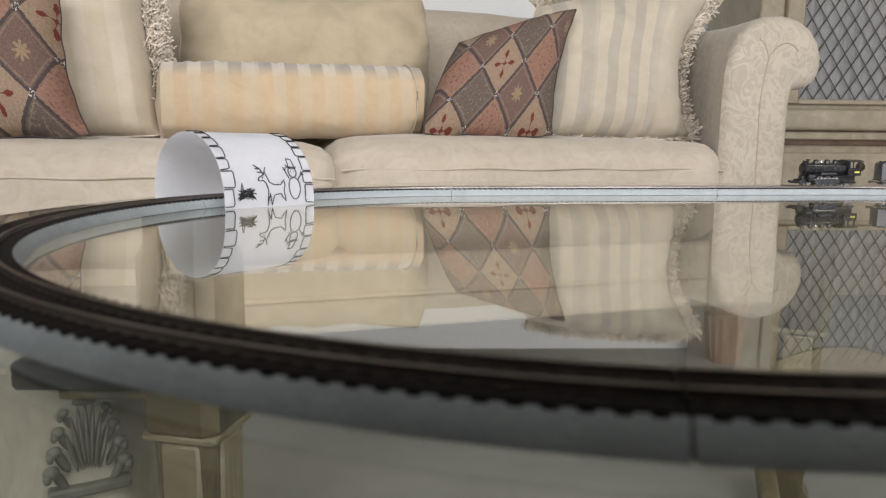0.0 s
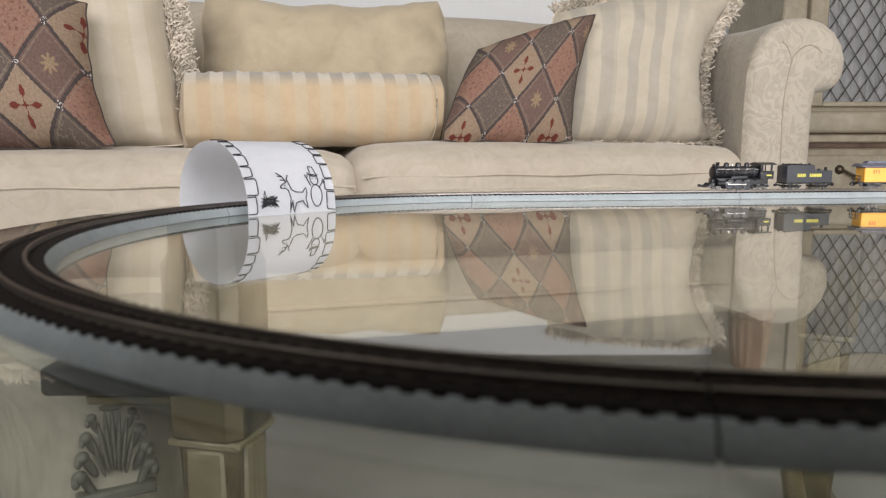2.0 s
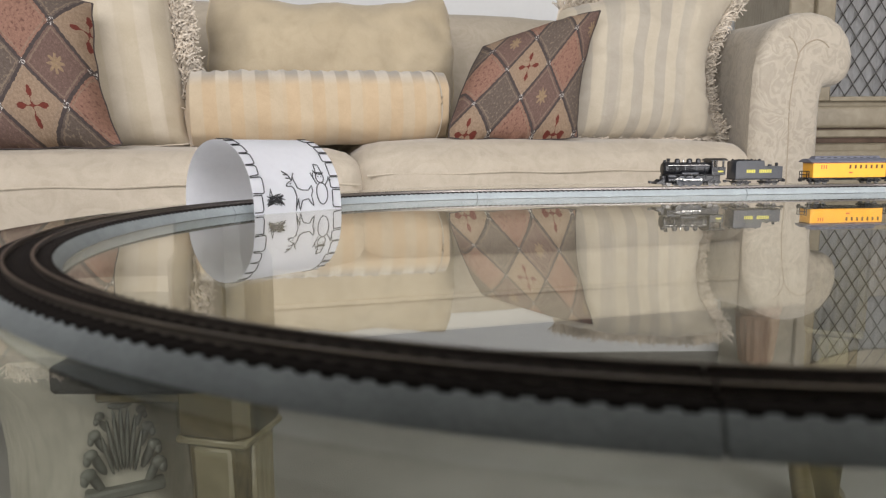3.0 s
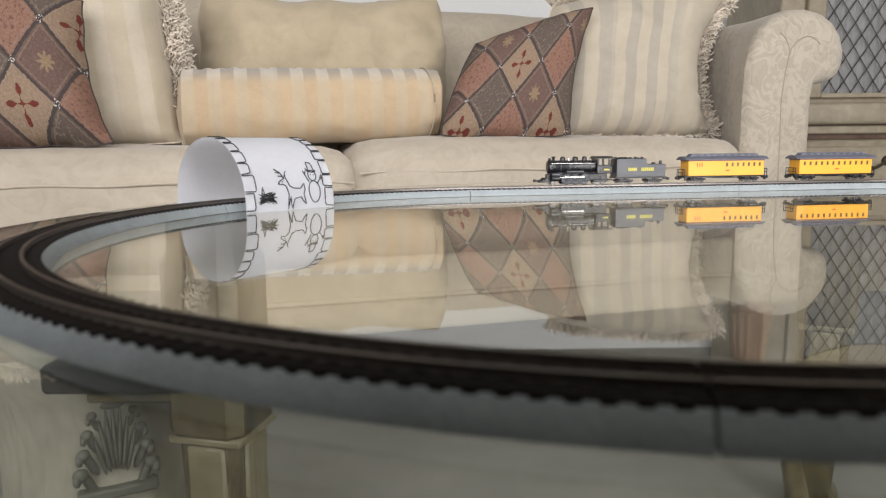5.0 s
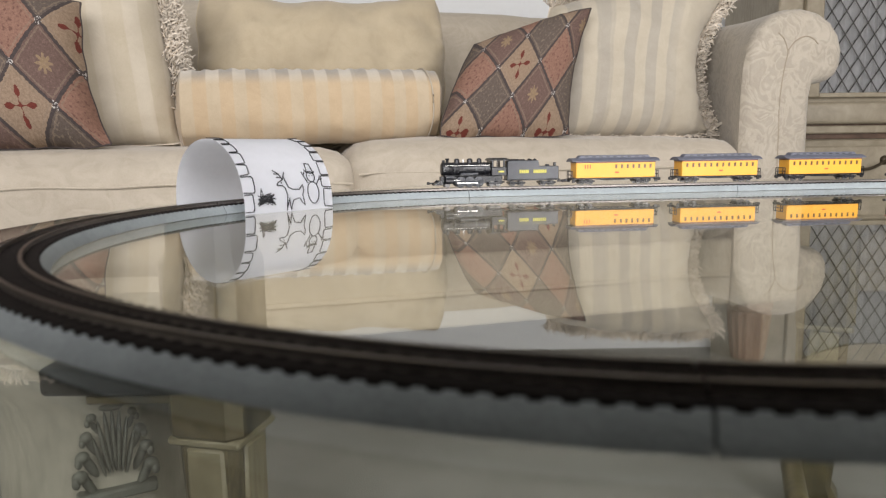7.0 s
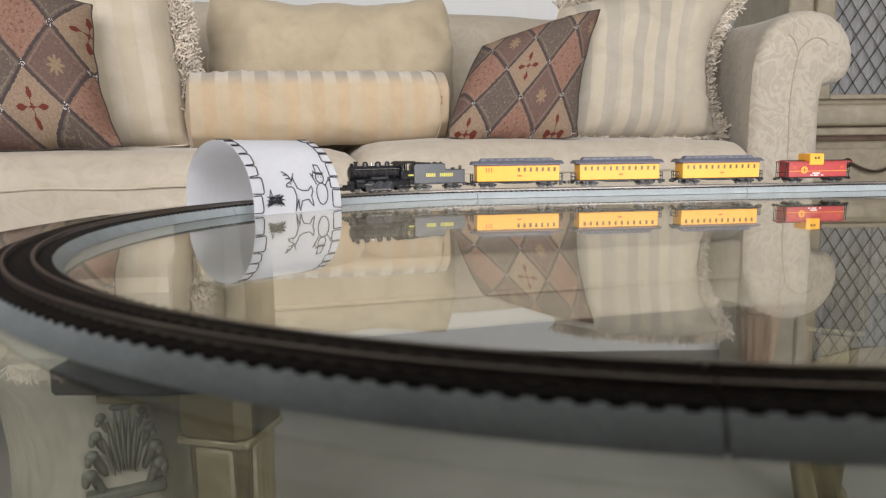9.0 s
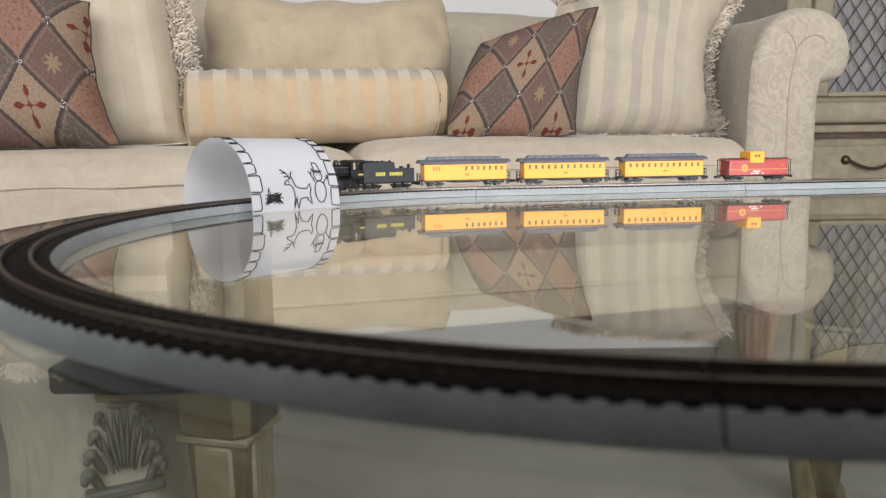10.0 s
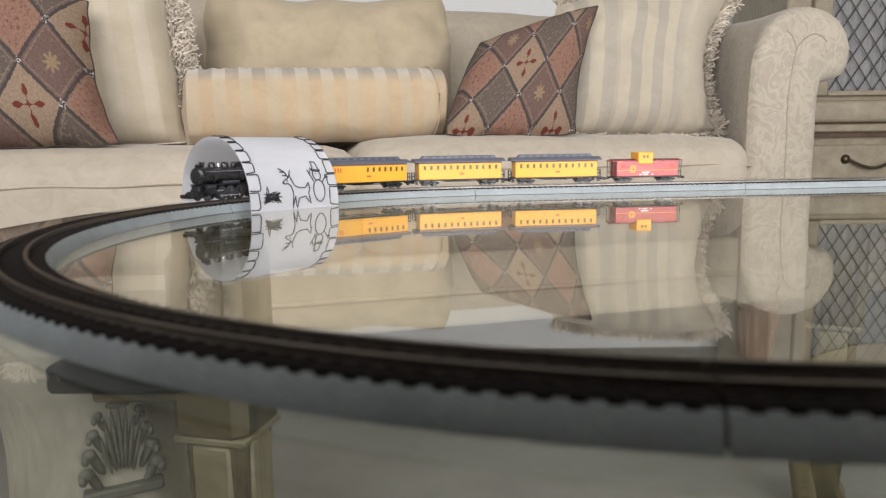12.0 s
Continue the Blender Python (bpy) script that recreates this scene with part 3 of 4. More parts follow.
def roll_cushion(length, deep, high, n=64, m=72):
    """A bolster lying along x: nearly round, with puckers running in from its sewn ends and soft caps."""
    bm = bmesh.new()
    rings = []
    for i in range(m + 1):
        u = 2 * i / m - 1
        cap = max(0.0, abs(u) - 0.93) / 0.07
        k = math.sqrt(max(0.0, 1 - cap ** 2)) * (1 - 0.05 * max(0, abs(u) - 0.6) / 0.4)
        ring = []
        for j in range(n):
            a = 2 * math.pi * j / n
            c, sn = math.cos(a), math.sin(a)
            y, z = math.copysign(abs(c) ** 0.82, c) * deep, math.copysign(abs(sn) ** 0.82, sn) * high
            pucker = 1 + 0.035 * math.sin(9 * a + 2 * u) * abs(u) ** 9 + 0.05 * noise.noise(Vector((u * 3.2, 1.6 * c, 1.6 * sn + 9))) + 0.018 * noise.noise(Vector((u * 17, 3 * c, 3 * sn)))
            ring.append(bm.verts.new((u * length / 2 + 0.004 * sn * abs(u) ** 5, y * max(0.02, k) * pucker, z * max(0.02, k) * pucker + 0.0016 * max(0, sn) * math.cos(u * length * math.pi / 0.025))))
        rings.append(ring)
    for p, q in zip(rings, rings[1:]):
        for j in range(n):
            bm.faces.new((p[j], q[j], q[(j + 1) % n], p[(j + 1) % n]))
    bm.faces.new(rings[0])
    bm.faces.new(rings[-1][::-1])
    bmesh.ops.recalc_face_normals(bm, faces=bm.faces)
    return bm


# gold back cushion and bolster
throw("back_cushion", "large gold damask back cushion against the sofa back",
      quad_pillow([(-0.415, 0.40, 0.520), (0.120, 0.40, 0.520), (0.135, 0.47, 0.875), (-0.425, 0.47, 0.860)], 0.20, (0.005, 0.015, 0, -0.034), (0.56, 0.36), n=48, seed=2, lumps=0.013), M_GOLD)
bolster = tagged(new("bolster"), "box bolster pillow in gold and cream stripes", "pillow")
bolster.matrix_world = SOFA @ pose(-0.200, 0.205, SEAT + 0.070, 0, -1.2, 0)
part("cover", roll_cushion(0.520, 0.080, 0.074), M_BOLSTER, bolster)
part("piping", tube([(0.226 + 0.004 * math.cos(2 * a), 0.0805 * math.copysign(abs(math.cos(a)) ** 0.82, math.cos(a)), 0.0745 * math.copysign(abs(math.sin(a)) ** 0.82, math.sin(a))) for a in [2 * math.pi * k / 40 for k in range(41)]], 0.0016, 6), M_PIPING, bolster)

# pillows towards the arm
throw("striped_pillow", "cream satin pillow with beige stripes and a chenille fringe",
      quad_pillow([(0.300, 0.185, 0.524), (0.722, 0.185, 0.522), (0.822, 0.26, 0.878), (0.335, 0.26, 0.815)], 0.15, (0, -0.078, 0, 0.012), (0.43, 0.34), n=56, seed=4, lumps=0.007, gather=0.016), M_STRIPE,
      edges=(("r", (0.9, -0.25, 0), 1900, 0.030), ("b", (0.2, -0.4, -0.3), 260, 0.012), ("t", (0, 0, 1), 1300, 0.024)))
throw("diamond_pillow", "tapestry pillow with rose, brown and tan diamonds, slumped sideways",
      quad_pillow([(0.024, 0.075, 0.520), (0.306, 0.075, 0.520), (0.396, 0.155, 0.798), (0.122, 0.155, 0.708)], 0.085, (0.006, -0.022, 0, 0.004), (0.37, 0.235), (0.077, -0.013), n=36, seed=6, lumps=0.004), M_KILIM, group="tapestry pillows")
# pillows at the other end
throw("satin_pillow", "plain cream satin pillow with a chenille fringe",
      quad_pillow([(-0.800, 0.20, 0.511), (-0.448, 0.20, 0.511), (-0.482, 0.27, 0.815), (-0.830, 0.27, 0.815)], 0.15, (0, -0.004, 0, 0.01), (0.35, 0.30), n=44, seed=8, lumps=0.008, gather=0.010), M_SATIN,
      edges=(("r", (0.8, 0.3, 0.1), 4200, 0.036), ("t", (0, 0, 1), 500, 0.03)))
throw("diamond_pillow", "upright tapestry pillow with rose, brown and tan diamonds",
      quad_pillow([(-0.955, 0.055, 0.505), (-0.545, 0.055, 0.507), (-0.585, 0.12, 0.758), (-0.985, 0.12, 0.750)], 0.12, (0, -0.022, 0, 0.01), (-0.50, 0.232), (0.0530, -0.0585), n=36, seed=10, lumps=0.006), M_KILIM, group="tapestry pillows")


# ---- the cabinet ----
def cabinet():
    c = tagged(new("cabinet"), "antique cream cabinet with wire lattice doors and drawers", "cabinet")
    c.location = (1.10, 2.2, 0)
    w = 1.25
    part("body", box(0.0, w, 0.03, 0.45, 0.05, 2.0, 0.006), M_CABINET, c)
    part("plinth", box(-0.02, w + 0.02, 0.0, 0.47, 0.0, 0.07, 0.008), M_CABINET, c)
    part("cornice", box(-0.04, w + 0.04, -0.03, 0.48, 2.0, 2.07, 0.015), M_CABINET, c)
    part("waist_moulding", box(-0.012, w + 0.012, -0.004, 0.46, 0.565, 0.635, 0.012, segs=3), M_CABINET, c)
    # dark strips stand in for the shade in the gaps below the moulding
    part("shadow_gap_strip", box(-0.001, w + 0.001, 0.02, 0.031, 0.556, 0.566, 0.001), M_DARKWOOD, c)
    part("shadow_gap_strip", box(-0.001, w + 0.001, 0.02, 0.031, 0.518, 0.536, 0.001), M_DARKWOOD, c)
    part("waist_bead", box(-0.006, w + 0.006, 0.004, 0.46, 0.535, 0.56, 0.004), M_CABINET, c)
    for i in range(2):
        x = 0.075 + i * 0.6
        d = part("lattice_door", box(x, x + 0.06, 0.008, 0.03, 0.65, 1.95, 0.004), M_CABINET, c, "framed door with diamond wire lattice")
        part("door_stile", box(x + 0.5, x + 0.56, 0.008, 0.03, 0.65, 1.95, 0.004), M_CABINET, d)
        part("bottom_rail", box(x + 0.06, x + 0.5, 0.01, 0.03, 0.65, 0.665, 0.002), M_CABINET, d)
        arch = [(x + 0.06, 1.2)] + [(x + 0.06 + 0.44 * k / 14, 1.12 - 0.05 * math.sin(math.pi * k / 14)) for k in range(15)] + [(x + 0.5, 1.2)]
        part("shaped_rail", prism(arch, 0.01, 0.03), M_CABINET, d)
        bm = bmesh.new()
        last = None
        for k in range(89):
            px = x + 0.06 + 0.44 * k / 88
            dy = 0.022 + 0.006 * math.sin(k * 0.9) * (0.6 + 0.4 * math.sin(k * 0.23))
            pair = [bm.verts.new((px, dy, 0.665)), bm.verts.new((px, dy, 1.19))]
            if last:
                bm.faces.new((last[0], pair[0], pair[1], last[1]))
            last = pair
        bmesh.ops.solidify(bm, geom=bm.faces[:], thickness=0.001)
        part("curtain", bm, M_CURTAIN, d, "gathered pale grey curtain")
        bm = bmesh.new()
        dx, dz = 0.0235, 0.036
        for s in (-1, 1):
            for k in range(-24, 28):
                x0 = x + 0.06 + k * 2 * dx
                ends = []
                for z in (0.665, 1.13):
                    ends.append((x0 + s * (z - 0.665) * dx / dz, z))
                (xa, za), (xb, zb) = ends
                lo, hi = x + 0.062, x + 0.498
                f0, f1 = 0.0, 1.0
                for bound, sign in ((lo, 1), (hi, -1)):
                    ga, gb = sign * (xa - bound), sign * (xb - bound)
                    if ga < 0 and gb < 0:
                        f1 = -1
                    elif ga < 0:
                        f0 = max(f0, ga / (ga - gb))
                    elif gb < 0:
                        f1 = min(f1, ga / (ga - gb))
                if f1 > f0:
                    y = 0.011 + 0.001 * s
                    rod((xa + (xb - xa) * f0, y, za + (zb - za) * f0), (xa + (xb - xa) * f1, y, za + (zb - za) * f1), 0.0017, bm, 5)
        tagged(part("wire_lattice", bm, M_WIRE, d, "dark diamond wire lattice"), kind="stuff")
        part("upper_panel", box(x + 0.06, x + 0.5, 0.014, 0.03, 1.2, 1.95, 0.003), M_CABINET, d)
    for k, (z0, z1) in enumerate(((0.32, 0.515), (0.09, 0.29))):
        for i in range(2):
            x = 0.04 + i * 0.6
            d = part("drawer", box(x, x + 0.56, 0.012, 0.03, z0, z1, 0.005), M_CABINET, c)
            part("drawer_panel", box(x + 0.02, x + 0.54, 0.004, 0.014, z0 + 0.02, z1 - 0.02, 0.006), M_CABINET, d)
            hx, hz = x + 0.24, (z0 + z1) / 2 + 0.03
            h = part("handle", tube([(hx - 0.075 + 0.15 * t / 14, -0.008 - 0.012 * math.sin(math.pi * t / 14), hz - 0.028 * math.sin(math.pi * t / 14)) for t in range(15)], 0.005, 8), M_IRON, d, "aged bronze bail handle")
            for s in (-1, 1):
                part("handle_plate", lathe([(0.016, 0), (0.014, 0.006), (0.006, 0.012)], 12), M_IRON, h, m=pose(hx + s * 0.078, 0.004, hz, 90))
    return c


cabinet()
tagged(part("dark_door", box(1.14, 1.42, 2.66, 2.70, 0, 2.0, 0.01), M_DARKWOOD), "dark brown wooden door leaf against the wall", "door", kind="structure")


# ---- track on the glass ----
LOOP = 2 * math.pi * RAD + 2 * STRAIGHT


def on_track(s, off=0.0, z=0.0):
    """Place and heading at s metres along the loop, from the far straight's left end, with off metres outwards."""
    s = (s + STRAIGHT) % LOOP - STRAIGHT
    r, arc, half = RAD + off, math.pi * RAD, STRAIGHT / 2
    if s < 0:
        x, y, a = -half - s, r, math.pi
    elif s < arc:
        th = math.pi / 2 + s / RAD
        x, y, a = -half + r * math.cos(th), r * math.sin(th), th + math.pi / 2
    elif s < arc + STRAIGHT:
        x, y, a = -half + s - arc, -r, 0.0
    else:
        th = -math.pi / 2 + (s - arc - STRAIGHT) / RAD
        x, y, a = half + r * math.cos(th), r * math.sin(th), th + math.pi / 2
    c, sn = math.cos(TURN), math.sin(TURN)
    return Vector((CENTRE_X + c * x - sn * y, CENTRE_Y + sn * x + c * y, GLASS + z)), a + TURN


def sweep(section, s0, s1, step=0.012):
    """A closed cross-section (outwards, up) swept along the track from s0 to s1."""
    bm = bmesh.new()
    n = max(2, int((s1 - s0) / step) + 1)
    rings = [[bm.verts.new(on_track(s0 + (s1 - s0) * i / n, o, z)[0]) for o, z in section] for i in range(n + 1)]
    k = len(section)
    for a, b in zip(rings, rings[1:]):
        for i in range(k):
            bm.faces.new((a[i], a[(i + 1) % k], b[(i + 1) % k], b[i]))
    bm.faces.new(rings[0])
    bm.faces.new(rings[-1][::-1])
    bmesh.ops.recalc_face_normals(bm, faces=bm.faces)
    return bm


BED = [(-0.0131, 0.0003), (-0.0129, 0.0012), (-0.0106, 0.0056), (-0.0096, 0.0062), (0.0096, 0.0062), (0.0106, 0.0056), (0.0129, 0.0012), (0.0131, 0.0003)]
JOINTS = [-0.2449, 0.0265, 0.2800, 0.5335, 0.787, 1.0585, 1.33, 1.60, 1.87, LOOP - 0.2449]
TIE_PITCH = 0.0050


def tie_mesh():
    bm = box(-0.0014, 0.0014, -0.0104, 0.0104, 0.0050, 0.0070, 0.0004)
    me = bpy.data.meshes.new("tie")
    bm.to_mesh(me)
    bm.free()
    me.materials.append(M_TIE)
    return me


def tracks():
    tie = tie_mesh()
    for s0, s1 in zip(JOINTS, JOINTS[1:]):
        t = tagged(new("track_section"), "grey model railway track section with black ties on the glass", "toy track", "oval of track")
        g = 0.0003
        part("roadbed", sweep(BED, s0 + g, s1 - g), M_BED, t, "grey moulded roadbed")
        part("tie_strip", sweep([(-0.0099, 0.0054), (-0.0097, 0.0067), (0.0097, 0.0067), (0.0099, 0.0054)], s0 + g, s1 - g), M_TIE, t)
        for o in (-0.0045, 0.0045):
            r = part("rail", sweep([(o - 0.0008, 0.0064), (o - 0.0004, 0.0072), (o - 0.0006, 0.0086), (o + 0.0006, 0.0086), (o + 0.0004, 0.0072), (o + 0.0008, 0.0064)], s0 + g, s1 - g), M_RAIL, t, "worn metal rail")
        near = s0 > 0.2 and s1 < 1.2
        spare = bmesh.new()
        n = int((s1 - s0 - 0.008) / TIE_PITCH)
        for i in range(n + 1):
            s = s0 + 0.004 + (s1 - s0 - 0.008) * i / n
            p, a = on_track(s)
            m = Matrix.Translation(p) @ Matrix.Rotation(a, 4, "Z")
            if near:
                o = new("tie", tie)
                o.parent = t
                o.matrix_local = m
            else:
                spare.from_mesh(tie)
                spare.verts.ensure_lookup_table()
                for v in spare.verts[-len(tie.vertices):]:
                    v.co = m @ v.co
        if near:
            spare.free()
        else:
            tagged(part("tie_rest", spare, M_TIE, t, smooth=False), kind="stuff")


def red_strip():
    """A short red plastic strip lying along the outer edge of the track."""
    bm = sweep([(0.0075, 0.0070), (0.0075, 0.0082), (0.0105, 0.0080), (0.0105, 0.0068)], 0.255, 0.300, 0.006)
    return tagged(part("plastic_strip", bm, M_RED), "small red plastic strip lying along the track edge", "plastic strip")


# ---- paper tunnel ----
TUN_HALF, TUN_HIGH, TUN_LONG = 0.050, 0.0545, 0.0785


def arch(u, v, lift=0.0):
    """A point on the tunnel: u metres along it, v from 0 at the foot on the near side to 1 at the far foot."""
    a = math.pi * v
    return Vector((u, -(TUN_HALF + lift) * math.cos(a), (TUN_HIGH + lift) * max(0.0, math.sin(a)) ** 0.82))


def tunnel():
    t = tagged(new("paper_tunnel"), "white paper tunnel with ink drawings, bent over the track", "paper tunnel")
    t.matrix_world = Matrix.Translation((-0.1095 - 0.73 * TUN_HALF, 0.506 + 0.67 * TUN_HALF, GLASS)) @ Matrix.Rotation(radians(47.6), 4, "Z")
    bm = bmesh.new()
    n, half = 48, TUN_LONG / 2
    rows = [[bm.verts.new(arch(half * (2 * i / 8 - 1), j / n)) for j in range(n + 1)] for i in range(9)]
    for a, b in zip(rows, rows[1:]):
        for j in range(n):
            bm.faces.new((a[j], a[j + 1], b[j + 1], b[j]))
    bmesh.ops.solidify(bm, geom=bm.faces[:], thickness=0.0004)
    part("paper", bm, M_PAPER, t)
    ink = 0.00040

    def stroke(name, pts, r=ink):
        shift = {"stone_outline": 0.0, "bush_scribble": 0.005, "deer_outline": 0.0065, "antler": 0.0065, "deer_eye": 0.0065, "deer_nose": 0.0065}.get(name, 0.0068)
        drop = 0.0045 if shift == 0.0065 else 0.0
        """Pen line: (u, v) in metres along and up the side."""
        girth = 0.20
        dense = []
        for (u0, v0), (u1, v1) in zip(pts, pts[1:]):
            k = max(1, int(math.hypot(u1 - u0, v1 - v0) / 0.002))
            dense += [(u0 + (u1 - u0) * i / k, v0 + (v1 - v0) * i / k) for i in range(k)]
        dense.append(pts[-1])
        return part(name, tube([arch(u + shift, (v - drop) / girth, 0.0005) for u, v in dense], r, 5), M_INK, t)

    rnd = random.Random(4)
    for end in (-1, 1):
        v = 0.001
        while v < 0.088:
            h = rnd.uniform(0.0100, 0.0145)
            a, b = end * (half - 0.0004), end * (half - rnd.uniform(0.0075, 0.0100))
            j = lambda: rnd.uniform(-0.0006, 0.0006)
            stroke("stone_outline", [(a, v + j()), (b + end * 0.001, v + 0.0003 + j()), (b, v + 0.0015), (b + j(), v + h - 0.0015), (b + end * 0.001, v + h), (a, v + h + j())])
            v += h + 0.0012
    # scribbled bush
    stroke("bush_scribble", [(-0.0262 + 0.0082 * math.cos(k * 1.9) * (1 - 0.004 * k), 0.0078 + 0.0040 * math.sin(k * 2.35)) for k in range(34)], 0.0003)
    stroke("bush_scribble", [(-0.031, 0.010), (-0.0295, 0.0165), (-0.0285, 0.0105), (-0.0215, 0.0125), (-0.0255, 0.0085), (-0.021, 0.0060)], 0.0003)
    # deer
    stroke("deer_outline", [(-0.0165, 0.0245), (-0.0145, 0.026), (-0.0115, 0.0275), (-0.010, 0.0305), (-0.0095, 0.027), (-0.0075, 0.021), (-0.004, 0.019), (0.002, 0.0185), (0.0055, 0.0225), (0.006, 0.018), (0.0045, 0.014), (0.006, 0.007), (0.0035, 0.009), (0.0015, 0.012),
                            (-0.004, 0.011), (-0.0055, 0.008), (-0.0065, 0.005), (-0.0075, 0.008), (-0.0075, 0.0125), (-0.0105, 0.005), (-0.009, 0.0145), (-0.0105, 0.0205), (-0.0125, 0.0225), (-0.0165, 0.0225), (-0.0165, 0.0245)])
    stroke("antler", [(-0.0115, 0.0275), (-0.0135, 0.033), (-0.018, 0.037)])
    stroke("antler", [(-0.0135, 0.033), (-0.0175, 0.0335)])
    stroke("antler", [(-0.0115, 0.0275), (-0.0095, 0.0325), (-0.0085, 0.0345)])
    stroke("antler", [(-0.0122, 0.0295), (-0.0160, 0.0300)])
    stroke("deer_eye", [(-0.0130, 0.0252), (-0.0127, 0.0247)], 0.0006)
    stroke("deer_nose", [(-0.0168, 0.0238), (-0.0163, 0.0232)], 0.0007)
    # snowman
    for cu, cv, ru, rv in ((0.0145, 0.0115, 0.0052, 0.0085), (0.0145, 0.025, 0.0036, 0.005)):
        stroke("snow_ball_outline", [(cu + ru * math.cos(2 * math.pi * k / 18), cv + rv * math.sin(2 * math.pi * k / 18)) for k in range(19)])
    stroke("hat_outline", [(0.0105, 0.0305), (0.018, 0.029), (0.0172, 0.031), (0.0165, 0.038), (0.0125, 0.039), (0.0122, 0.0315), (0.0105, 0.0305)])
    stroke("hat_brim", [(0.0098, 0.0325), (0.0112, 0.0295), (0.0150, 0.0280), (0.0180, 0.0285), (0.0188, 0.0300)])
    stroke("eye", [(0.0132, 0.0262), (0.0134, 0.0255)])
    stroke("eye", [(0.0160, 0.0260), (0.0162, 0.0253)])
    stroke("twig_arm", [(0.0105, 0.019), (0.008, 0.026), (0.007, 0.030)])
    stroke("twig_arm", [(0.008, 0.026), (0.0095, 0.030)])
    stroke("twig_arm", [(0.0185, 0.018), (0.0215, 0.022), (0.023, 0.0255)])
    stroke("twig_arm", [(0.0215, 0.022), (0.0245, 0.0225)])
    return t


# ---- the train: x forward, the visible side is +y, rail top at z = 0 ----
RAILTOP = 0.0090
WHEEL_R = 0.0026


def truck(parent, x, mat=None, gap=0.0085):
    t = part("truck", box(x - 0.0075, x + 0.0075, -0.006, 0.006, 0.0022, 0.0042, 0.0005), mat or M_BLACK, parent)
    for s in (-1, 1):
        bm = box(x - 0.0078, x + 0.0078, s * 0.0062 - 0.0007, s * 0.0062 + 0.0007, 0.0026, 0.0042, 0.0003)
        for dx in (-gap / 2, gap / 2):
            rod((x + dx, s * 0.0056, 0.0026), (x + dx, s * 0.0074, 0.0026), 0.0011, bm, 8)
        part("side_frame", bm, mat or M_BLACK, t)
        for dx in (-gap / 2, gap / 2):
            part("wheel", rod((x + dx, s * 0.0039, WHEEL_R), (x + dx, s * 0.0053, WHEEL_R), WHEEL_R, None, 14), M_WHEEL, t)
    return t


def coupler(parent, x, s):
    bm = box(min(x, x + s * 0.006), max(x, x + s * 0.006), -0.0008, 0.0008, 0.0035, 0.005, 0.0003)
    box(x + s * 0.0055 - 0.0012, x + s * 0.0055 + 0.0012, -0.0018, 0.0018, 0.003, 0.0056, 0.0004, bm)
    return part("coupler", bm, M_BLACK, parent)


